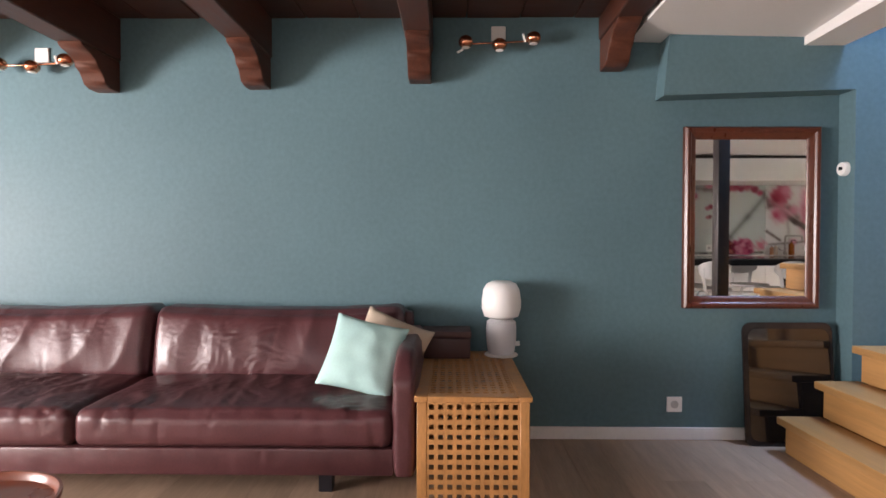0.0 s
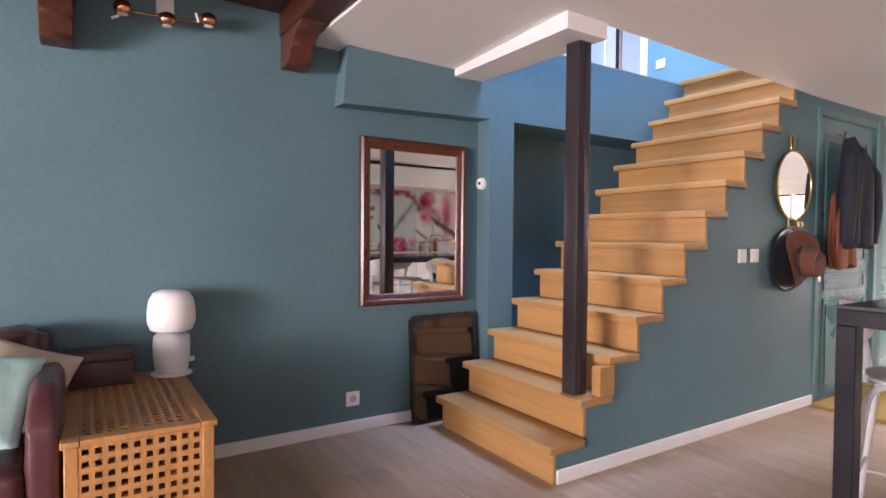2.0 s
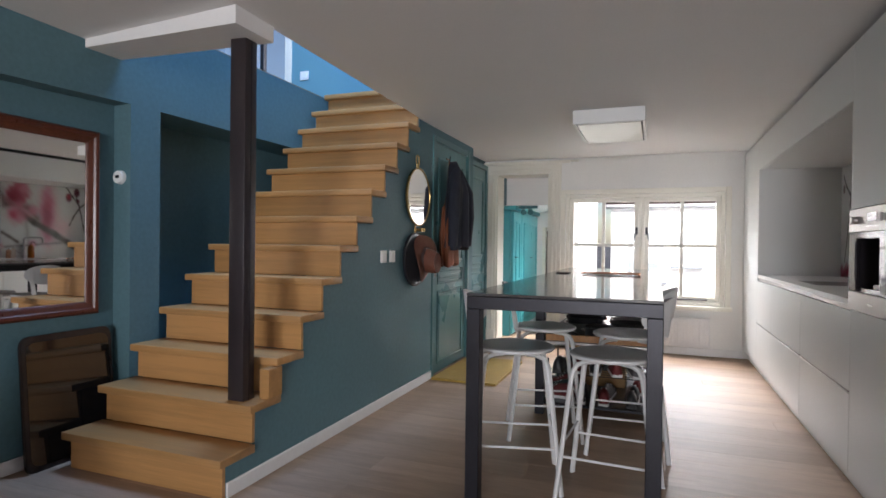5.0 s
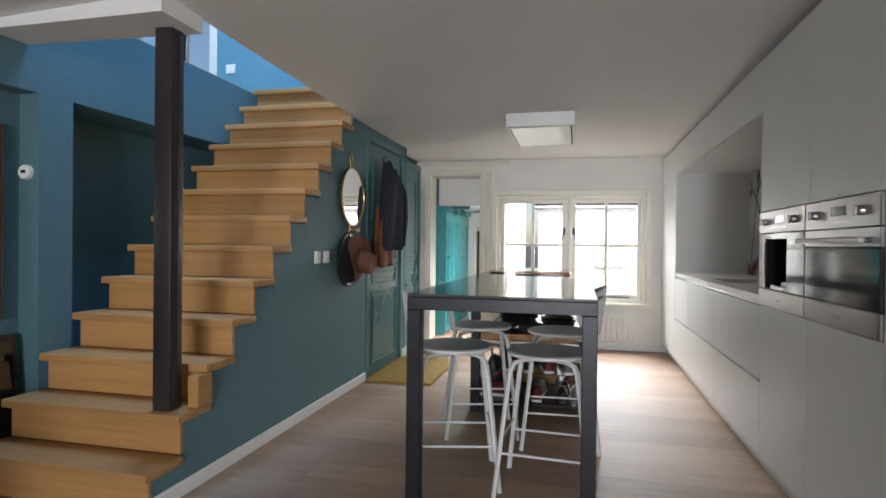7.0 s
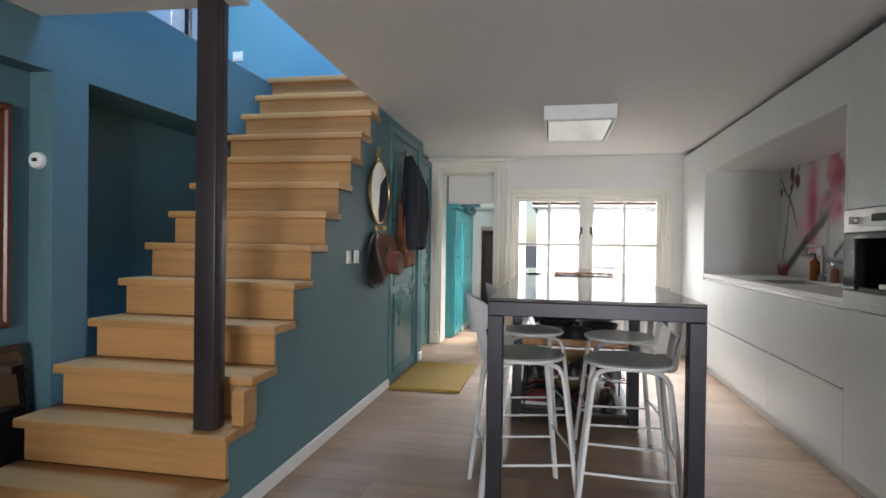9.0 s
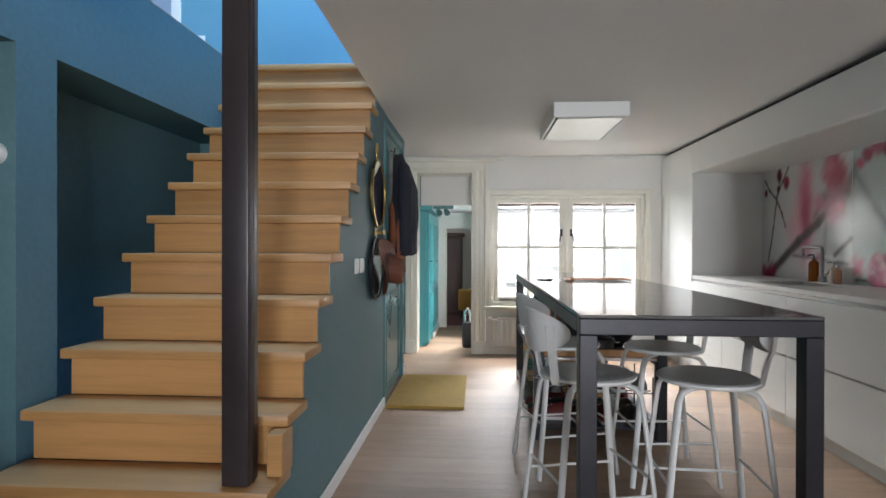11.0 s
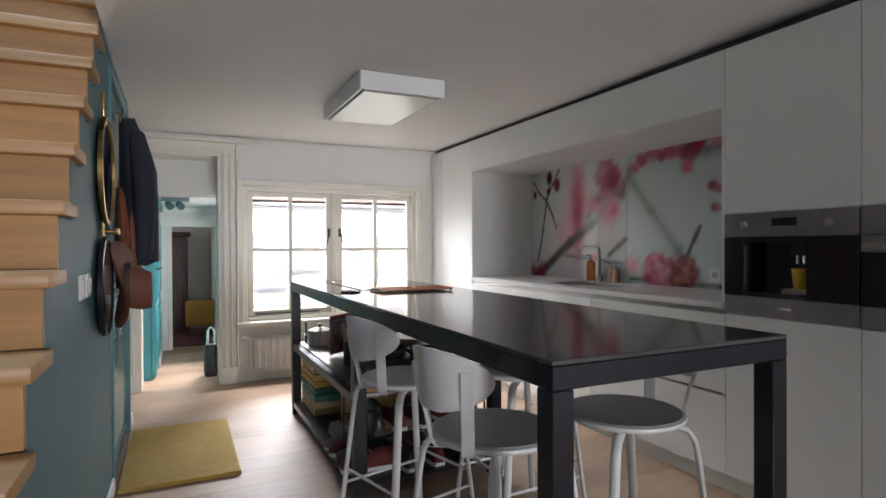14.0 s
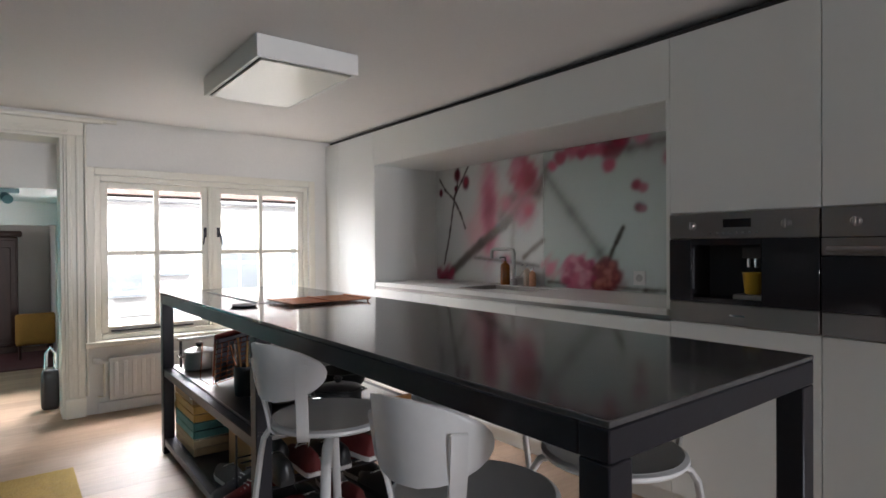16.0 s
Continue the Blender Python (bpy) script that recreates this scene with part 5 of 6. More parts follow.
# ---- backsplash with a printed blossom picture ----
def blossom_panel(name, ya, yb, label):
    """A flat glass panel with a picture computed point by point."""
    n, m = int(abs(ya - yb) / 0.0085), int((NZ1 - NZ0) / 0.0085)
    yy, zz = np.meshgrid(np.linspace(ya, yb, n + 1), np.linspace(NZ0 + 0.001, NZ1 - 0.001, m + 1))
    left = yy > 2.49
    img = np.empty((*yy.shape, 3))
    img[:] = (0.680, 0.728, 0.710)
    img[left] = (0.815, 0.815, 0.805)
    rng = np.random.RandomState(3)
    gx = np.sin(yy * 2.1 + 1.0) * np.cos(zz * 2.6)
    img *= (1 + 0.07 * gx)[..., None]

    def lay(mask, col):
        img[:] = img * (1 - mask[..., None]) + np.array(col) * mask[..., None]

    def wob(s, k):
        return np.sin(yy * s + k) * np.cos(zz * s * 1.13 + k * 2) + 0.5 * np.sin((yy + zz) * s * 2.3 + k)

    def disc(y, z, ry, rz, col, soft, amt=1.0, rough=0.25):
        d = np.sqrt(((yy - y) / ry) ** 2 + ((zz - z) / rz) ** 2) + rough * 0.5 * wob(26, y * 7)
        lay(amt / (1 + np.exp((d - 1) / soft)), col)

    def twig(pts, w, col, soft, amt=1.0):
        for (y0, z0), (y1, z1) in zip(pts, pts[1:]):
            l2 = (y1 - y0) ** 2 + (z1 - z0) ** 2
            t = np.clip(((yy - y0) * (y1 - y0) + (zz - z0) * (z1 - z0)) / l2, 0, 1)
            d = np.hypot(yy - y0 - t * (y1 - y0), zz - z0 - t * (z1 - z0)) + 0.003 * wob(40, z0)
            lay(amt / (1 + np.exp(np.clip((d - w) / soft, -40, 40))), col)
    pink, rose, dark, grey = (0.66, 0.15, 0.25), (0.76, 0.38, 0.46), (0.22, 0.03, 0.07), (0.20, 0.17, 0.16)
    # blurred tall bloom, its heart and pale fringe
    disc(3.06, 1.48, 0.13, 0.34, (0.83, 0.52, 0.58), 0.22, 0.8, 0.15)
    disc(3.05, 1.47, 0.075, 0.31, (0.68, 0.22, 0.32), 0.25, 0.9, 0.15)
    disc(3.05, 1.42, 0.045, 0.14, (0.33, 0.08, 0.14), 0.4, 0.7)
    disc(3.22, 1.30, 0.10, 0.14, (0.84, 0.52, 0.58), 0.3, 0.7)
    twig([(3.66, 0.90), (3.15, 1.22), (2.88, 1.37), (2.70, 1.50)], 0.036, (0.17, 0.135, 0.125), 0.008, 0.95)
    twig([(3.22, 1.11), (2.90, 1.09), (2.54, 1.06)], 0.010, grey, 0.006, 0.75)
    twig([(2.78, 1.40), (2.82, 1.03)], 0.011, (0.40, 0.34, 0.33), 0.012, 0.7)
    twig([(2.68, 1.12), (2.50, 1.24)], 0.016, (0.25, 0.20, 0.18), 0.006, 0.9)
    twig([(2.46, 1.75), (2.54, 1.58), (2.80, 1.55), (2.92, 1.42)], 0.026, (0.26, 0.17, 0.17), 0.018, 0.9)
    for y, z, r, c, s in ((2.68, 1.72, 0.15, (0.56, 0.09, 0.17), 0.16), (2.62, 1.66, 0.07, (0.36, 0.03, 0.08), 0.3), (2.76, 1.79, 0.07, rose, 0.25), (2.68, 1.47, 0.13, rose, 0.2), (2.63, 1.45, 0.05, pink, 0.3), (2.86, 1.52, 0.07, rose, 0.3), (2.86, 1.10, 0.045, rose, 0.3)):
        disc(y, z, r * 0.85, r * 0.9, c, s, 0.9, 0.28)
    # sharp twig with buds
    twig([(3.62, 1.05), (3.55, 1.28), (3.48, 1.59), (3.44, 1.70), (3.43, 1.84)], 0.008, (0.09, 0.05, 0.05), 0.003)
    twig([(3.68, 1.78), (3.60, 1.68), (3.48, 1.59), (3.40, 1.47), (3.34, 1.35)], 0.0075, (0.09, 0.05, 0.05), 0.003)
    twig([(3.48, 1.62), (3.38, 1.74), (3.29, 1.86)], 0.007, (0.09, 0.05, 0.05), 0.003)
    for y, z, r in ((3.44, 1.79, 0.045), (3.33, 1.72, 0.045), (3.66, 1.66, 0.028), (3.46, 1.68, 0.02)):
        disc(y, z, r * 0.85, r * 1.2, dark, 0.14, 1.0, 0.1)
    disc(3.33, 1.73, 0.022, 0.03, (0.6, 0.08, 0.14), 0.3, 0.8)
    for y, r in ((3.68, 0.06), (3.58, 0.05), (3.52, 0.03)):
        disc(y, 0.965, r, 0.06, (0.50, 0.08, 0.16), 0.25, 0.85, 0.6)
    # right hand picture
    twig([(2.47, 1.70), (2.25, 1.43), (2.02, 1.16), (1.95, 1.05)], 0.020, (0.30, 0.31, 0.29), 0.016, 0.85)
    twig([(1.95, 1.82), (1.80, 1.79), (1.68, 1.80), (1.2, 1.84)], 0.020, (0.33, 0.28, 0.28), 0.014, 0.8)
    for y, z, r, c in ((2.41, 1.75, 0.05, pink), (2.34, 1.80, 0.065, (0.48, 0.06, 0.14)), (2.24, 1.84, 0.085, (0.64, 0.16, 0.26)), (2.16, 1.80, 0.05, (0.5, 0.08, 0.16)), (2.09, 1.83, 0.075, (0.56, 0.1, 0.19)), (2.0, 1.81, 0.06, (0.66, 0.2, 0.28)), (1.92, 1.81, 0.10, (0.36, 0.04, 0.09)), (1.86, 1.85, 0.07, (0.5, 0.07, 0.14)), (1.95, 1.70, 0.06, pink), (1.72, 1.86, 0.07, rose), (1.755, 1.56, 0.045, (0.45, 0.08, 0.14)), (1.715, 1.545, 0.04, (0.62, 0.28, 0.34)), (1.74, 1.43, 0.035, (0.36, 0.13, 0.16)), (1.71, 1.42, 0.03, (0.6, 0.35, 0.38)), (1.5, 1.7, 0.09, pink), (1.35, 1.5, 0.08, rose)):
        disc(y, z, r * 0.8, r * 0.72, c, 0.16, 0.85, 0.22)
    twig([(1.85, 1.31), (1.90, 1.22), (1.96, 1.10)], 0.013, (0.10, 0.08, 0.06), 0.004)
    twig([(2.45, 0.955), (2.30, 0.95), (1.9, 0.945), (1.70, 0.94), (1.2, 0.95)], 0.009, (0.13, 0.11, 0.10), 0.005, 0.85)
    disc(2.18, 1.015, 0.155, 0.125, (0.66, 0.22, 0.33), 0.07, 1.0, 0.25)
    disc(1.985, 1.01, 0.125, 0.115, (0.30, 0.08, 0.09), 0.09, 1.0, 0.3)
    for k in range(46):
        a, r = rng.rand() * 6.28, rng.rand() ** 0.5
        disc(2.18 + 0.13 * r * math.cos(a), 1.02 + 0.10 * r * math.sin(a), 0.026, 0.02, (0.80, 0.44, 0.52) if k % 2 else (0.44, 0.08, 0.18), 0.25, 0.7, 0.4)
        disc(1.985 + 0.10 * r * math.cos(a + 1), 1.01 + 0.095 * r * math.sin(a + 1), 0.02, 0.018, (0.62, 0.3, 0.26) if k % 2 else (0.26, 0.05, 0.06), 0.25, 0.7, 0.4)
    disc(2.43, 1.06, 0.06, 0.06, (0.76, 0.30, 0.38), 0.2, 0.9, 0.6)
    img = np.clip(img, 0, 1) ** 1.5
    me = bpy.data.meshes.new(name)
    x = NX - 0.006
    vs = [(0, float(a) - ya, float(b) - NZ0) for a, b in zip(yy.ravel(), zz.ravel())]
    w = n + 1
    fs = [(j * w + i, j * w + i + 1, (j + 1) * w + i + 1, (j + 1) * w + i) for j in range(m) for i in range(n)]
    me.from_pydata(vs, [], fs)
    att = me.color_attributes.new("print", "FLOAT_COLOR", "POINT")
    att.data.foreach_set("color", np.concatenate([np.clip(img, 0, 1), np.ones((*yy.shape, 1))], 2).astype(np.float32).ravel())
    mt = bpy.data.materials.new("printed_glass")
    mt.use_nodes = True
    b = mt.node_tree.nodes["Principled BSDF"]
    at = mt.node_tree.nodes.new("ShaderNodeAttribute")
    at.attribute_name = "print"
    mt.node_tree.links.new(at.outputs["Color"], b.inputs["Base Color"])
    b.inputs["Roughness"].default_value = 0.18
    me.materials.append(mt)
    t = thing("backsplash_panel", (x, ya, NZ0), label, "backsplash", "printed glass backsplash")
    ob = new("printed_face", me)
    ob.parent = t
    part("glass_sheet", boxm((NX - 0.005, min(ya, yb), NZ0 + 0.001), (NX + 0.001, max(ya, yb), NZ1 - 0.001)), WHITEPL, t)


blossom_panel("picture_left", NY1 - 0.02, 2.493, "glass backsplash printed with blurred pink blossom branches")
blossom_panel("picture_right", 2.489, NY0 + 0.02, "glass backsplash printed with a pink blossom head")
setting("niche_back", boxm((NX + 0.0015, NY0, NZ0 - 0.03), (EX, NY1, NZ1)), LACQ, "white back panel of the worktop niche", "panel")

# sink, tap, bottles
sk = thing("sink", (2.97, 2.55, 0.74), "undermounted steel sink in the white worktop", "sink")
bm = bmesh.new()
box(bm, (2.782, KS0 + 0.002, 0.752), (3.158, KS1 - 0.002, 0.76))
part("bowl_floor", bm, STAINLESS, sk)
for lo, hi in (((2.7805, KS0 + 0.001), (2.786, KS1 - 0.001)), ((3.154, KS0 + 0.001), (3.1595, KS1 - 0.001)), ((2.786, KS0 + 0.001), (3.154, KS0 + 0.006)), ((2.786, KS1 - 0.006), (3.154, KS1 - 0.001))):
    part("bowl_side", boxm((lo[0], lo[1], 0.76), (hi[0], hi[1], 0.917)), STAINLESS, sk)
part("drain", lathem([(0.004, 0.7605), (0.04, 0.7605), (0.04, 0.764), (0.004, 0.763)], (2.97, 2.55, 0), seg=24), CHROME, sk)
tp = thing("kitchen_tap", (3.22, 2.72, NZ0), "square-cornered brushed steel kitchen tap", "tap")
part("spout", tubem([(3.22, 2.72, NZ0 + 0.03), (3.22, 2.72, 1.15), (3.22, 2.728, 1.172), (3.22, 2.75, 1.18), (3.20, 2.90, 1.18), (3.198, 2.925, 1.172), (3.196, 2.93, 1.15), (3.196, 2.93, 1.11)], 0.0125, seg=14), STAINLESS, tp)
part("tap_base", lathem([(0.005, 0), (0.026, 0), (0.026, 0.04), (0.02, 0.045), (0.005, 0.045)], (3.22, 2.72, NZ0), seg=24), STAINLESS, tp)
part("lever", tubem([(3.22, 2.70, NZ0 + 0.06), (3.22, 2.66, NZ0 + 0.065), (3.215, 2.62, NZ0 + 0.10)], 0.007), STAINLESS, tp)
AMBER = mat("amber_soap_bottle", (0.45, 0.13, 0.02), 0.15, var=0.1, bump=0)
AMBER.node_tree.nodes["Principled BSDF"].inputs["Transmission Weight"].default_value = 0.35


def bottle(name, x, y, h, r, material, label, pump=True, cap=STEEL):
    b = thing(name, (x, y, NZ0), label, "bottle", "bottles by the sink")
    part("flask", lathem([(0.004, 0.001), (r, 0.001), (r + 0.001, 0.008), (r, h * 0.68), (r * 0.8, h * 0.76), (r * 0.36, h * 0.8), (r * 0.36, h * 0.86), (0.004, h * 0.86)], (x, y, NZ0), seg=24), material, b)
    if pump:
        part("pump", tubem([(x, y, NZ0 + h * 0.86), (x, y, NZ0 + h), (x - 0.015, y + 0.02, NZ0 + h), (x - 0.02, y + 0.035, NZ0 + h * 0.97)], 0.006, seg=8), cap, b)
    else:
        part("cap", lathem([(0.004, h * 0.86), (r * 0.42, h * 0.86), (r * 0.42, h), (0.004, h)], (x, y, NZ0), seg=18), cap, b)


bottle("soap_bottle", 3.20, 2.79, 0.20, 0.034, AMBER, "amber soap bottle with a dark pump")
bottle("soap_bottle", 3.23, 2.60, 0.15, 0.026, mat("clear_soap", (0.6, 0.5, 0.42), 0.1, bump=0), "pale soap bottle with a steel pump", cap=CHROME)
bottle("soap_bottle", 3.22, 2.54, 0.13, 0.024, mat("copper_soap", (0.5, 0.25, 0.15), 0.2, bump=0), "small copper coloured bottle by the tap", False, CHROME)
plate("wall_socket", (NX - 0.0065, 1.735, 1.01), 2, "white double socket on the printed backsplash", "socket", 0.08, 0.085, False)

# ---- on the island ----
hob = thing("induction_hob", (1.5, 2.8, IZ), "flush black glass induction hob in the island top", "hob")
part("glass", boxm((1.25, 2.42, IZ), (1.62, 3.28, IZ + 0.004), bevel=0.001), BLACKGL, hob)
part("steel_edge", boxm((1.243, 2.42, IZ), (1.2495, 3.28, IZ + 0.005)), STAINLESS, hob)
part("steel_edge", boxm((1.243, 2.413, IZ), (1.62, 2.4195, IZ + 0.005)), STAINLESS, hob)
rest = thing("spoon_rest", (1.15, 2.33, IZ), "small flat dark glass disc beside the hob", "dish")
part("dish", lathem([(0.004, 0.001), (0.05, 0.001), (0.062, 0.008), (0.058, 0.009), (0.045, 0.004), (0.004, 0.003)], (1.15, 2.32, IZ), seg=28), BLACKGL, rest)
tv = thing("trivet", (1.5, 2.3, IZ), "flat copper wire trivet on four short feet", "trivet")
for i in range(13):
    y = 2.17 + 0.022 * i
    part("wire", tubem([(1.30, y, IZ + 0.011), (1.70, y, IZ + 0.011)], 0.0028, seg=6), COPPER, tv)
for x in (1.30, 1.5, 1.70):
    part("cross_wire", tubem([(x, 2.165, IZ + 0.0155), (x, 2.439, IZ + 0.0155)], 0.0035, seg=6), COPPER, tv)
for x in (1.31, 1.69):
    for y in (2.175, 2.43):
        part("foot", tubem([(x, y, IZ + 0.001), (x, y, IZ + 0.012)], 0.005, seg=8), COPPER, tv)

# ---- in the island shelves ----
SH1, SH0 = 0.5065, 0.0885
PLAST = mat("clear_grey_plastic", (0.35, 0.36, 0.37), 0.2, bump=0)
IRON = mat("black_cast_iron", (0.014, 0.014, 0.015), 0.5, var=0.3, scale=12, fine=120, bump=0.15)


def pot(x, y, r, h, z=SH1, material=STAINLESS, label="stainless steel cooking pot with a glass lid"):
    p = thing("cooking_pot", (x, y, z), label, "pot", "pots on the island shelf")
    part("pan", lathem([(0.004, 0.001), (r - 0.008, 0.001), (r, 0.01), (r, h), (r + 0.004, h + 0.002), (r - 0.004, h + 0.003), (r - 0.005, 0.012), (0.004, 0.008)], (x, y, z), seg=36), material, p)
    part("lid", lathem([(0.004, h + 0.0035), (r, h + 0.0035), (r, h + 0.008), (r * 0.6, h + 0.02), (0.014, h + 0.026), (0.004, h + 0.026)], (x, y, z), seg=36), material, p)
    part("lid_knob", lathem([(0.004, h + 0.0265), (0.012, h + 0.028), (0.02, h + 0.045), (0.016, h + 0.052), (0.004, h + 0.053)], (x, y, z), seg=18), IRON, p)
    for s in (-1, 1):
        part("handle", tubem([(x + s * r, y - 0.03, z + h * 0.8), (x + s * (r + 0.025), y - 0.026, z + h * 0.82), (x + s * (r + 0.025), y + 0.026, z + h * 0.82), (x + s * r, y + 0.03, z + h * 0.8)], 0.005, seg=8), CHROME, p)


pot(1.20, 3.27, 0.085, 0.10)
pot(1.58, 3.22, 0.11, 0.13)
tr = thing("serving_tray", (1.3, 3.33, SH1), "low steel rack with a pale tray on top", "tray")
part("tray", boxm((1.11, 3.365, 0.66), (1.72, 3.405, 0.675), bevel=0.003), WHITEPL, tr)
for x in (1.12, 1.70):
    part("upright", boxm((x, 3.375, SH1), (x + 0.012, 3.395, 0.6595), bevel=0.002), STEEL, tr)
# wire rack with magazines leaning
rk = thing("magazine_rack", (1.28, 2.85, SH1), "leaning wire rack filled with magazines", "magazine rack")
lean = Matrix.Translation((1.30, 2.84, SH1 + 0.004)) @ Matrix.Rotation(radians(14), 4, "X") @ Matrix.Rotation(radians(20), 4, "Z")
ends = [((-0.17, 0.0, 0.02 + 0.027 * i), (0.17, 0.0, 0.02 + 0.027 * i)) for i in range(9)]
ends += [((-0.17 + 0.0378 * i, 0.0, 0.02), (-0.17 + 0.0378 * i, 0.0, 0.24)) for i in range(10)]
for a, b in ends:
    bm = tubem([a, b], 0.0022, seg=6)
    bmesh.ops.transform(bm, matrix=lean, verts=bm.verts)
    part("wire", bm, COPPER, rk)
for x in (-0.16, 0.16):
    bm = tubem([(x, 0.0, 0.03), (x, -0.06, -0.0), (x, 0.12, 0.0), (x, 0.12, 0.2)], 0.003, seg=6)
    bmesh.ops.transform(bm, matrix=lean, verts=bm.verts)
    part("wire_leg", bm, COPPER, rk)
for i, col in enumerate(((0.10, 0.10, 0.12), (0.42, 0.36, 0.30), (0.05, 0.09, 0.14), (0.30, 0.06, 0.05), (0.45, 0.43, 0.40))):
    mg = thing("magazine", (1.28, 2.86 + 0.014 * i, SH1), "worn magazine standing in the wire rack", "magazine", "magazines in the rack")
    bm = boxm((-0.15 + 0.008 * i, 0.008 + 0.018 * i, 0.022), (0.14 + 0.006 * i, 0.017 + 0.018 * i, 0.255 - 0.01 * (i % 3)), bevel=0.001)
    bmesh.ops.transform(bm, matrix=lean, verts=bm.verts)
    part("cover", bm, mat("magazine_paper", col, 0.45, var=0.35, scale=14, fine=40, bump=0.02), mg)
# stacked bowls and pans further along the shelf
def bowl(x, y, z, r, h, material, label):
    b = thing("bowl", (x, y, z), label, "bowl", "bowls on the island shelf")
    part("shell", lathem([(0.004, 0.0), (r * 0.4, 0.0), (r * 0.75, h * 0.35), (r, h), (r - 0.006, h), (r * 0.72, h * 0.4), (r * 0.38, 0.008), (0.004, 0.008)], (x, y, z + 0.001), seg=32), material, b)


bowl(1.32, 2.28, SH1, 0.15, 0.09, STAINLESS, "wide steel mixing bowl")
bowl(1.32, 2.28, SH1 + 0.03, 0.14, 0.10, IRON, "black bowl nested in the steel one")
bowl(1.62, 2.30, SH1, 0.13, 0.10, IRON, "black cast iron bowl on the shelf")
bowl(1.60, 2.65, SH1, 0.14, 0.08, STAINLESS, "steel salad bowl on the shelf")
pot(1.45, 2.02, 0.10, 0.09, material=IRON, label="black cast iron casserole with a knob lid")
for i in range(7):
    u = thing("kitchen_utensil", (1.20 + 0.02 * i, 2.52, SH1), "kitchen utensil standing in a dark jar", "utensil", "utensils in the jar")
    a = 0.9 * i
    part("stem", tubem([(1.22 + 0.02 * math.cos(a), 2.52 + 0.02 * math.sin(a), SH1 + 0.012), (1.22 + 0.07 * math.cos(a), 2.52 + 0.07 * math.sin(a), SH1 + 0.24 + 0.012 * (i % 3))], 0.005, seg=8), (COPPER, CHROME, OAK)[i % 3], u)
jar = thing("utensil_jar", (1.22, 2.52, SH1), "dark stoneware utensil jar", "jar")
part("jar", lathem([(0.004, 0.001), (0.05, 0.001), (0.055, 0.06), (0.052, 0.14), (0.048, 0.14), (0.05, 0.06), (0.046, 0.008), (0.004, 0.008)], (1.22, 2.52, SH1), seg=24), IRON, jar)
wb = thing("wooden_tray", (1.44, 1.93, 0.50), "oiled wooden board along the shelf edge", "board")
part("board", boxm((1.10, 1.885, SH1 + 0.0005), (1.77, 1.905, SH1 + 0.045), bevel=0.003), ACACIA, wb)


def crate(x0, x1, y0, y1, z, h, material, label):
    c = thing("wooden_crate", ((x0 + x1) / 2, (y0 + y1) / 2, z), label, "crate", "crates under the island")
    z += 0.001
    part("bottom", boxm((x0 + 0.011, y0 + 0.011, z), (x1 - 0.011, y1 - 0.011, z + 0.008)), material, c)
    n = 2
    for i in range(n):
        a, b = z + h * i / n, z + h * (i + 1) / n - 0.006
        part("slat", boxm((x0, y0, a), (x0 + 0.01, y1, b), bevel=0.002), material, c)
        part("slat", boxm((x1 - 0.01, y0, a), (x1, y1, b), bevel=0.002), material, c)
        part("slat", boxm((x0 + 0.0105, y0, a), (x1 - 0.0105, y0 + 0.01, b), bevel=0.002), material, c)
        part("slat", boxm((x0 + 0.0105, y1 - 0.01, a), (x1 - 0.0105, y1, b), bevel=0.002), material, c)
    return c


def paintw(name, col):
    return mat(name, col, 0.55, var=0.25, scale=6, fine=30, bump=0.1)


ctop = crate(1.10, 1.50, 3.02, 3.42, SH0 + 0.273, 0.085, paintw("bare_crate_wood", (0.33, 0.21, 0.10)), "bare wooden fruit crate on the stack")
crate(1.10, 1.51, 3.0, 3.42, SH0 + 0.182, 0.09, paintw("mustard_crate_paint", (0.50, 0.28, 0.05)), "mustard painted crate in the stack")
crate(1.10, 1.50, 3.01, 3.41, SH0 + 0.091, 0.09, paintw("teal_crate_paint", (0.06, 0.22, 0.20)), "worn teal painted crate in the stack")
crate(1.10, 1.50, 3.0, 3.41, SH0, 0.09, paintw("pale_crate_wood", (0.42, 0.32, 0.18)), "pale wooden crate at the bottom of the stack")
part("label_card", boxm((1.0975, 3.03, SH0 + 0.30), (1.0995, 3.07, SH0 + 0.33)), WHITEPL, ctop, "white paper label")
part("cloth", pillow((1.115, 3.04, SH0 + 0.285), (1.485, 3.40, SH0 + 0.375), 0.02, 20, 20, 6, 0.012, 8.0, (0, 0, 1), 9), BEIGE, ctop, "beige cloth in the crate")
bb = thing("cardboard_box", (1.30, 2.62, SH0), "plain brown cardboard box under the shelf", "box")
part("body", boxm((1.22, 2.45, SH0 + 0.002), (1.60, 2.80, SH0 + 0.34), bevel=0.004), mat("brown_cardboard", (0.33, 0.20, 0.09), 0.8, var=0.1, scale=6, fine=60), bb)


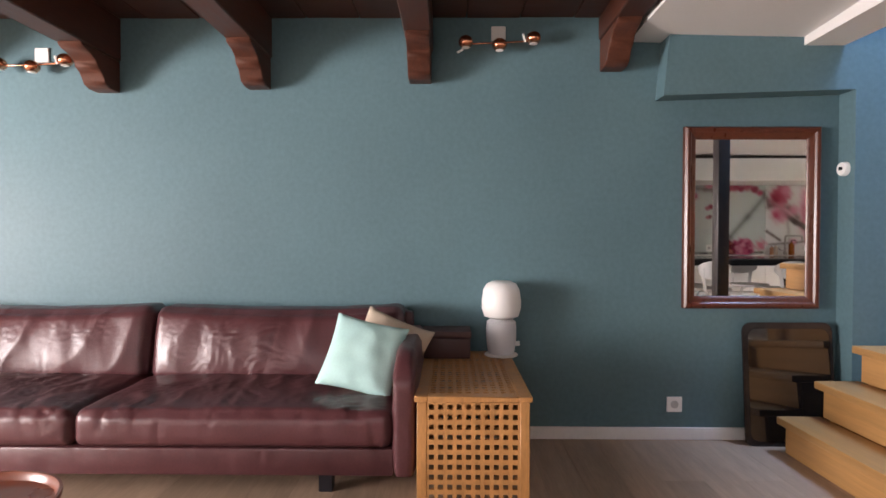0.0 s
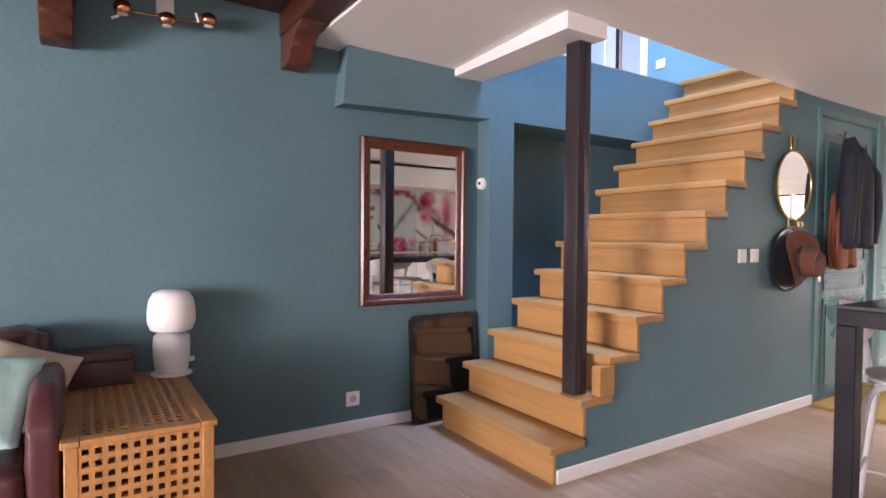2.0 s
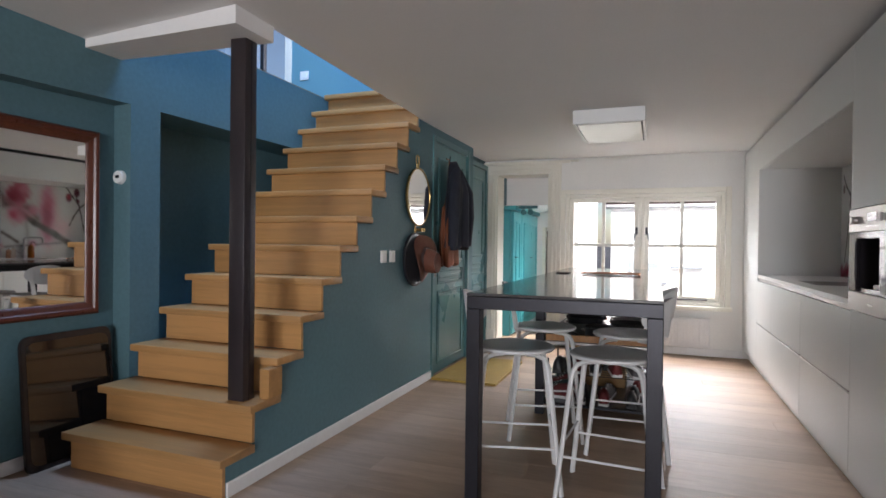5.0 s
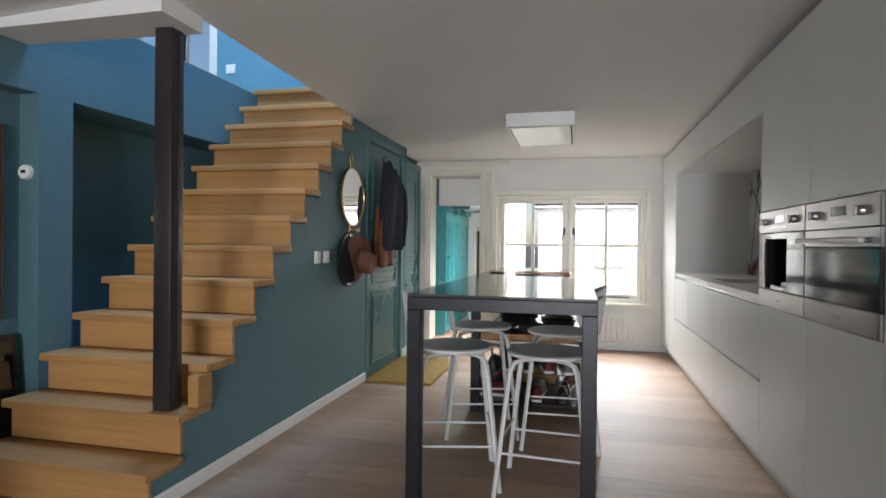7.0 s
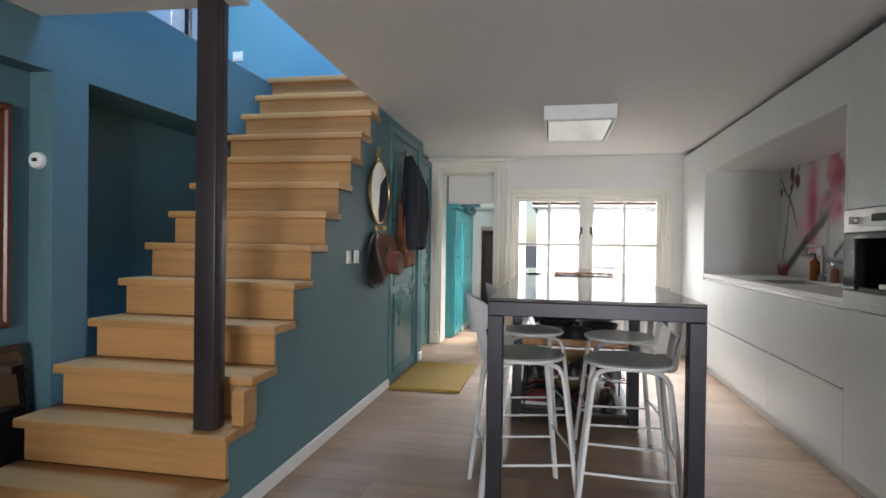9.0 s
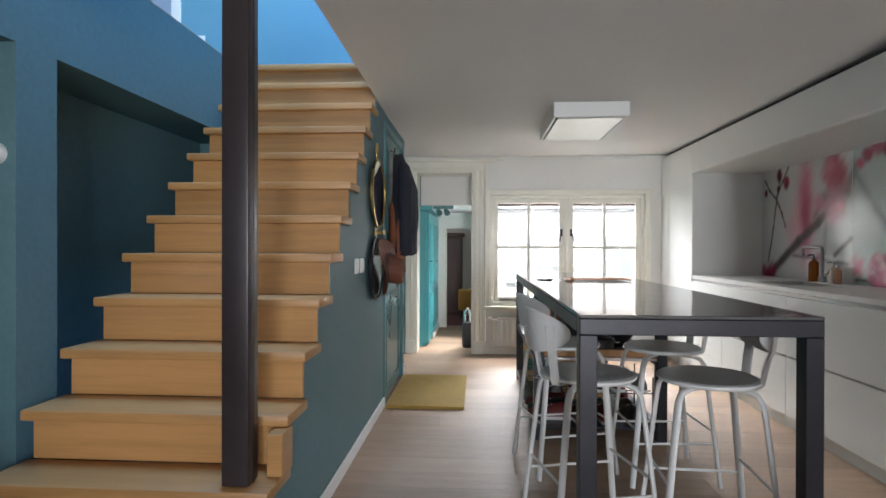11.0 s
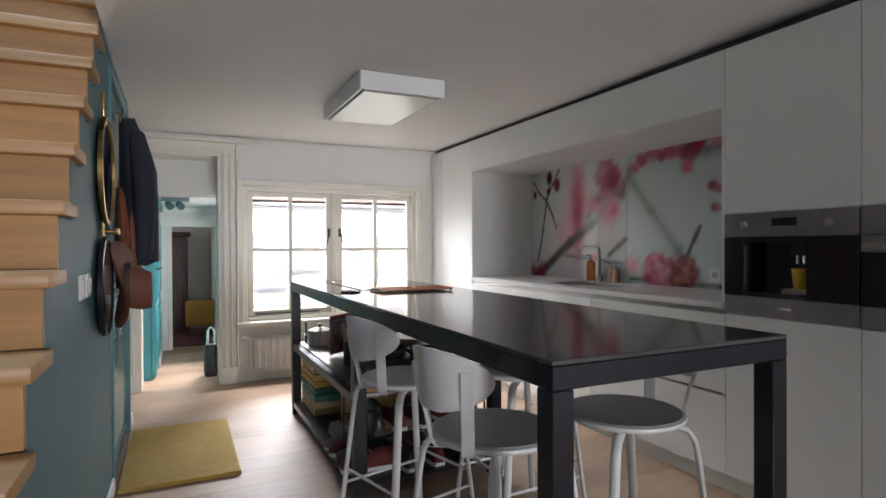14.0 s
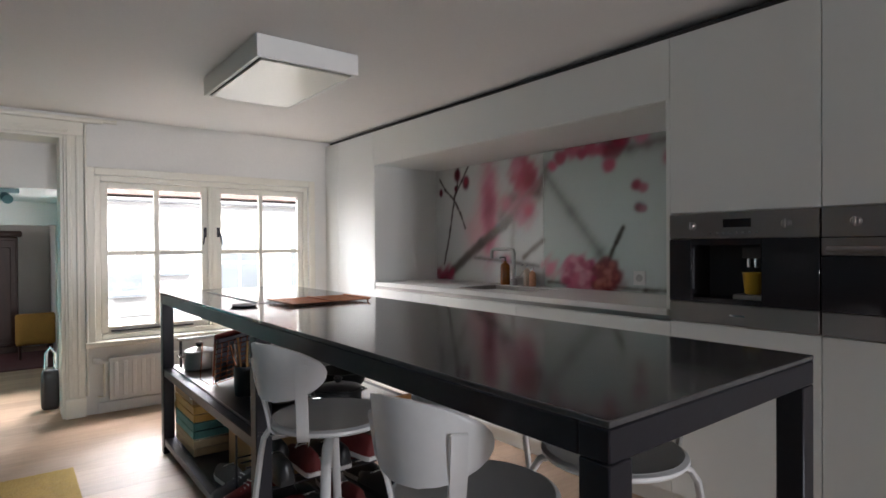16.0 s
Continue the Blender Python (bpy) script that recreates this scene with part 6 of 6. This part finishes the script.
def shoe(x, y, z, turn, material, sole, label):
    s = thing("shoe", (0, 0, 0), label, "shoe", "shoes under the island")
    bm = bmesh.new()
    rings = []
    prof = [(-0.135, 0.026, 0.060), (-0.12, 0.034, 0.078), (-0.07, 0.036, 0.085), (-0.02, 0.036, 0.080), (0.03, 0.040, 0.062), (0.08, 0.043, 0.050), (0.12, 0.036, 0.042), (0.145, 0.018, 0.032)]
    for px, w, h in prof:
        rings.append([bm.verts.new((px, w * math.cos(2 * math.pi * k / 14), 0.018 + h * max(0, math.sin(2 * math.pi * k / 14)) + 0.002 * math.sin(2 * math.pi * k / 14))) for k in range(14)])
    for a, b in zip(rings, rings[1:]):
        for k in range(14):
            bm.faces.new((a[k], a[(k + 1) % 14], b[(k + 1) % 14], b[k]))
    bm.faces.new(rings[0][::-1]), bm.faces.new(rings[-1])
    part("upper", bm, material, s, smooth=70)
    poly = [(px, w * 1.05) for px, w, h in prof] + [(px, -w * 1.05) for px, w, h in prof[::-1]]
    part("sole", prismm(poly, 2, 0.0, 0.02), sole, s)
    for i in range(4):
        part("lace", tubem([(0.0 + 0.018 * i, -0.018, 0.09 - 0.008 * i), (0.0 + 0.018 * i, 0.018, 0.09 - 0.008 * i)], 0.003, seg=6), WHITEPL, s)
    s.matrix_basis = pose(x, y, z + 0.001, 0, 0, turn)
    return s


REDSH = mat("red_canvas", (0.17, 0.022, 0.022), 0.7, var=0.2, bump=0.1)
GREYSH = mat("grey_suede", (0.16, 0.15, 0.15), 0.8, var=0.2, bump=0.1)
BLKSH = mat("black_shoe_leather", (0.02, 0.02, 0.022), 0.4, var=0.2, bump=0.05)
kinds = ((REDSH, WHITEPL, "red canvas shoe with a white sole"), (GREYSH, WHITEPL, "grey suede trainer with a white sole"), (BLKSH, IRON, "black leather shoe stored under the island"), (BLKSH, WHITEPL, "black trainer with a white sole"))
rs = random.Random(2)
rows = [(1.16, 2.30), (1.16, 2.40), (1.17, 2.15), (1.16, 2.02), (1.32, 2.02), (1.33, 2.15), (1.48, 2.03), (1.50, 2.18), (1.66, 2.04), (1.67, 2.20), (1.15, 2.55), (1.70, 2.4)]
for i, (x, y) in enumerate(rows):
    m, so, lb = kinds[(0, 1, 2, 0, 3, 2, 0, 1, 2, 3, 1, 0)[i]]
    shoe(x, y, SH0, 90 + rs.uniform(-12, 12) if i > 3 else 185 + rs.uniform(-10, 10), m, so, lb)
# shoe rack with a second level
sr = thing("shoe_rack", (1.44, 2.1, SH0), "dark wire shoe rack on the bottom shelf", "shoe rack")
for x in (1.115, 1.765):
    for y in (1.93, 2.34):
        part("post", tubem([(x, y, SH0 + 0.001), (x, y, SH0 + 0.29)], 0.005, seg=8), STEEL, sr)
for i in range(7):
    y = 1.93 + 0.068 * i
    part("wire", tubem([(1.11, y, SH0 + 0.19), (1.77, y, SH0 + 0.19)], 0.0035, seg=6), STEEL, sr)
for i, (x, y) in enumerate(((1.18, 2.05), (1.30, 2.06), (1.42, 2.05), (1.55, 2.06), (1.68, 2.05), (1.24, 2.25), (1.5, 2.25))):
    m, so, lb = kinds[(2, 0, 3, 0, 1, 2, 2)[i]]
    shoe(x, y, SH0 + 0.194, 90 + rs.uniform(-10, 10), m, so, lb)

# ---- hall ----
wd = thing("hall_wardrobe", (-0.15, 5.5, 0), "tall turquoise panelled wardrobe doors along the hall", "wardrobe")
part("body", boxm((-0.39, 5.02, 0.0), (0.075, 6.59, 1.60), bevel=0.003), TURQ, wd)
for y0, y1 in ((5.03, 5.48), (5.50, 6.57)):
    panelled_door(0.115, y0, y1, 0.03, 1.58, TURQ, wd, ((0.12, 0.62), (0.70, 1.46)), "door", 0.038)
part("cornice", boxm((-0.39, 5.0, 1.602), (0.15, 6.59, 1.655), bevel=0.008), TURQ, wd)
part("door_handle", tubem([(0.116, 5.10, 1.0), (0.145, 5.10, 1.0), (0.145, 5.17, 1.0)], 0.006), STEEL, wd)
part("door_handle", tubem([(0.116, 6.05, 0.98), (0.145, 6.05, 0.98), (0.145, 5.98, 0.98)], 0.006), STEEL, wd)
part("card", boxm((0.1153, 6.10, 1.02), (0.118, 6.16, 1.10)), WHITEPL, wd, "small white card")
part("base_block", boxm((0.116, 5.55, 0.0), (0.132, 6.57, 0.07), bevel=0.003), BASEB, wd, "white base strip")
upb = setting("wall_hall_panel", boxm((-0.39, 4.9, 1.66), (0.02, 5.019, 1.999)), TEAL, "teal panel over the hall wardrobe", "wall")
sp = thing("ceiling_spot", (0.2, 5.12, 1.6), "dark teal twin spotlight under the hall ceiling", "spotlight")
part("bar", boxm((0.16, 5.10, 1.625), (0.40, 5.16, 1.6595), bevel=0.004), TEAL_GLOSS, sp)
for x in (0.22, 0.31):
    part("head", tubem([(x, 5.10, 1.60), (x + 0.02, 5.03, 1.57)], [0.03, 0.034], seg=18), TEAL_GLOSS, sp)
vc = thing("umbrella_bag", (0.58, 4.96, 0), "black bag with a pale handle leaning at the hall wall", "bag")
part("bag", pillow((0.52, 4.93, 0.0), (0.615, 5.0, 0.30), 0.01, 8, 8, 16, 0.006, 2.0, (1, 1, 0)), BLKSH, vc)
part("handle", tubem([(0.54, 4.965, 0.29), (0.545, 4.965, 0.42), (0.57, 4.965, 0.46), (0.6, 4.965, 0.42), (0.6, 4.965, 0.29)], 0.012), CHROME, vc)
lin = thing("door_lining", (0.46, 6.6, 0), "white painted lining of the far doorway", "door lining")
part("jamb", boxm((0.19, 6.58, 0.0), (0.235, 6.705, 1.434), bevel=0.004), TRIM, lin)
part("jamb", boxm((0.70, 6.58, 0.0), (0.7395, 6.705, 1.434), bevel=0.004), TRIM, lin)
# back room
DKW = mat("dark_walnut", (0.05, 0.02, 0.014), 0.4, var=0.3, scale=4, fine=20, bump=0.06, stretch=(6, 6, 1))
aw = thing("antique_wardrobe", (0.2, 8.15, 0), "dark walnut wardrobe with a cornice in the back room", "wardrobe")
part("body", boxm((-0.15, 8.0, 0.08), (0.42, 8.38, 1.34), bevel=0.01), DKW, aw)
part("cornice", boxm((-0.19, 7.95, 1.341), (0.46, 8.38, 1.41), bevel=0.02, seg=2), DKW, aw)
part("plinth", boxm((-0.17, 7.97, 0.0), (0.44, 8.38, 0.0795), bevel=0.008), DKW, aw)
for a, b in ((-0.13, 0.13), (0.15, 0.40)):
    d = part("door", boxm((a, 7.985, 0.12), (b, 7.9995, 1.30), bevel=0.004), DKW, aw)
    part("panel", boxm((a + 0.05, 7.975, 0.18), (b - 0.05, 7.9845, 1.22), bevel=0.004), DKW, d)
ac = thing("armchair", (0.58, 7.7, 0), "mustard upholstered low armchair in the back room", "armchair")
MUST = mat("mustard_upholstery", (0.36, 0.20, 0.04), 0.85, var=0.15, scale=8, fine=120, bump=0.15)
part("seat", pillow((0.40, 7.4, 0.16), (0.735, 7.95, 0.34), 0.02, 14, 14, 6, 0.003, 1.0), MUST, ac)
part("backrest", pillow((0.38, 7.32, 0.16), (0.735, 7.42, 0.50), 0.015, 14, 6, 10, 0.003, 2.0, (0, 1, 0)), MUST, ac)
for x in (0.42, 0.70):
    for y in (7.36, 7.9):
        part("leg", tubem([(x, y, 0.17), (x, y, 0.0)], [0.016, 0.012], seg=10), DKW, ac)
RUG = mat("red_persian_rug", (0.20, 0.025, 0.03), 0.95, var=0.6, scale=18, fine=60, bump=0.3, col2=(0.10, 0.05, 0.05))
solid("rug", boxm((-0.9, 6.78, 0.0), (0.72, 7.9, 0.012), bevel=0.003), RUG, "dark red patterned rug in the back room", "rug")
setting("floor_back_room", boxm((-1.4, 6.6, -0.0135), (0.74, 8.4, -0.0005)), OAKF, "pale oak floor of the back room", "floor")

# ---- upstairs window ----
uw = tagged(thing("window_2", (-2.5, 3.0, UP), "tall white framed glazed door upstairs", "window"), kind="structure")
for x0, x1, z0, z1 in ((-3.2, -3.13, UP, 4.5), (-1.88, -1.80, UP, 4.5), (-3.13, -1.88, UP, UP + 0.09), (-3.13, -1.88, 4.42, 4.5)):
    part("window_frame", boxm((x0, 2.985, z0), (x1, 3.06, z1), bevel=0.004), TRIM, uw)
part("mullion", boxm((-2.20, 2.99, UP + 0.09), (-2.155, 3.05, 4.42), bevel=0.003), STEEL, uw)
g = part("pane", boxm((-3.13, 3.02, UP + 0.09), (-2.20, 3.026, 4.42)), PANE, uw)
g.visible_shadow = False
g = part("pane", boxm((-2.155, 3.02, UP + 0.09), (-1.88, 3.026, 4.42)), PANE, uw)
g.visible_shadow = False
part("curtain", boxm((-2.62, 2.93, UP + 0.02), (-2.30, 2.945, 4.4)), mat("sheer_grey_curtain", (0.6, 0.62, 0.66), 0.8), uw)
rl = tagged(thing("window_3", (-0.3, 1.3, 4.9), "roof light over the stairwell", "window"), kind="structure")
g = part("pane", boxm((-0.95, 0.5, 4.985), (0.35, 2.1, 4.992)), PANE, rl)
g.visible_shadow = False
for i, (a, b) in enumerate(((1.1, 2.1), (2.35, 3.05))):
    sw = tagged(thing("window_4", (a, SY, 0.55), "tall white sash window to the street", "window"), kind="structure")
    for x0, x1, z0, z1 in ((a, a + 0.05, 0.55, 2.2), (b - 0.05, b, 0.55, 2.2), (a + 0.05, b - 0.05, 0.55, 0.61), (a + 0.05, b - 0.05, 2.14, 2.2), (a + 0.05, b - 0.05, 1.42, 1.47)):
        part("window_frame", boxm((x0, SY - 0.2, z0), (x1, SY - 0.14, z1), bevel=0.003), TRIM, sw)
    g = part("pane", boxm((a + 0.05, SY - 0.175, 0.61), (b - 0.05, SY - 0.17, 2.14)), PANE, sw)
    g.visible_shadow = False

ew = tagged(thing("window_5", (EX, -2.4, 0.85), "wide white framed side window", "window"), kind="structure")
for y0, y1, z0, z1 in ((-3.2, -3.14, 0.85, 2.05), (-1.66, -1.6, 0.85, 2.05), (-3.14, -1.66, 0.85, 0.91), (-3.14, -1.66, 1.99, 2.05), (-2.43, -2.37, 0.91, 1.99)):
    part("window_frame", boxm((EX + 0.10, y0, z0), (EX + 0.16, y1, z1), bevel=0.003), TRIM, ew)
g = part("pane", boxm((EX + 0.128, -3.14, 0.91), (EX + 0.132, -1.66, 1.99)), PANE, ew)
g.visible_shadow = False

# ---- house across the yard ----
STUCCO = mat("white_stucco", (0.80, 0.79, 0.77), 0.85, var=0.05, scale=2, fine=60, bump=0.1)
WGREY = mat("reflecting_window_glass", (0.22, 0.25, 0.27), 0.12, var=0.2, bump=0)
hs = thing("neighbour_house", (3.0, 9.6, -0.5), "low white rendered house with grey windows and tiled roof", "house")
HY = 9.4
part("wall", boxm((1.0, HY, -0.5), (7.0, HY + 3.0, 1.98)), STUCCO, hs)
for x0, x1, z0, z1 in ((1.32, 1.95, 0.55, 1.42), (2.15, 2.55, 0.85, 1.42), (3.1, 3.7, 0.5, 1.4), (4.3, 4.9, 0.5, 1.4)):
    w = part("window", boxm((x0 - 0.05, HY - 0.03, z0 - 0.05), (x1 + 0.05, HY - 0.0005, z1 + 0.05), bevel=0.004), TRIM, hs)
    m = (x0 + x1) / 2
    zm = (z0 + z1) / 2
    for c0, c1 in ((x0, m - 0.02), (m + 0.02, x1)):
        for d0, d1 in ((z0, zm - 0.02), (zm + 0.02, z1)):
            part("pane", boxm((c0, HY - 0.036, d0), (c1, HY - 0.0305, d1)), WGREY, w)
    part("sill", boxm((x0 - 0.08, HY - 0.07, z0 - 0.09), (x1 + 0.08, HY - 0.001, z0 - 0.055), bevel=0.003), WGREY, w)
part("band", boxm((1.0, HY - 0.02, 0.18), (7.0, HY - 0.0005, 0.30)), mat("pale_blue_grey_band", (0.5, 0.56, 0.6), 0.7), hs)
part("gutter", tubem([(0.9, HY - 0.06, 1.93), (7.1, HY - 0.06, 1.93)], 0.05, seg=12), mat("zinc_gutter", (0.35, 0.36, 0.37), 0.5, metal=0.6), hs)
TILE = mat("red_clay_tile", (0.19, 0.14, 0.12), 0.8, var=0.25, scale=5, fine=30, bump=0.2, rand=0.4)
roof = part("roof", prismm([(HY - 0.12, 1.97), (HY + 1.6, 3.0), (HY + 3.2, 1.97)], 0, 0.9, 7.1), TILE, hs)
bmt = boxm((0, 0, 0), (0.21, 0.34, 0.02), bevel=0.004)
tile_me = finish(bmt, "roof_tile", TILE, 0)
for r in range(5):
    for c in range(29):
        ob = new("roof_tile", tile_me)
        ob.parent = roof
        ob.matrix_basis = Matrix.Translation((0.92 - 3.0 + c * 0.212, HY - 9.6 - 0.14 + r * 0.28, 1.975 + 0.5 + r * 0.168 + 0.012)) @ Matrix.Rotation(radians(33), 4, "X")

# ---- floor planks ----
PW = 0.19
plank_meshes = {}


def plank_mesh(length, width):
    key = (round(length, 2), round(width, 3))
    if key not in plank_meshes:
        bm = boxm((0, 0, 0), (key[0] - 0.0006, key[1] - 0.0006, 0.0135), bevel=0.0006)
        plank_meshes[key] = finish(bm, "plank", OAKF, 0)
    return plank_meshes[key], key[0]


rnd = random.Random(5)


def planked(x0, x1, ya, yb):
    y = ya
    while y < yb - 0.01:
        wd = min(PW, yb - y)
        x = x0
        first_len = rnd.choice((0.55, 0.9, 1.25, 1.6))
        while x < x1 - 0.01:
            ln = min(first_len if x == x0 else rnd.choice((1.5, 1.8, 2.1)), x1 - x)
            if x1 - x - ln < 0.25:
                ln = x1 - x
            me, real = plank_mesh(ln, wd)
            ob = new("plank", me)
            ob.parent = floor
            ob.location = (x, y, -0.0137)
            x += ln
        y += wd


planked(WX, EX, SY, WY)
planked(-0.4, 0.74, WY, 6.6)
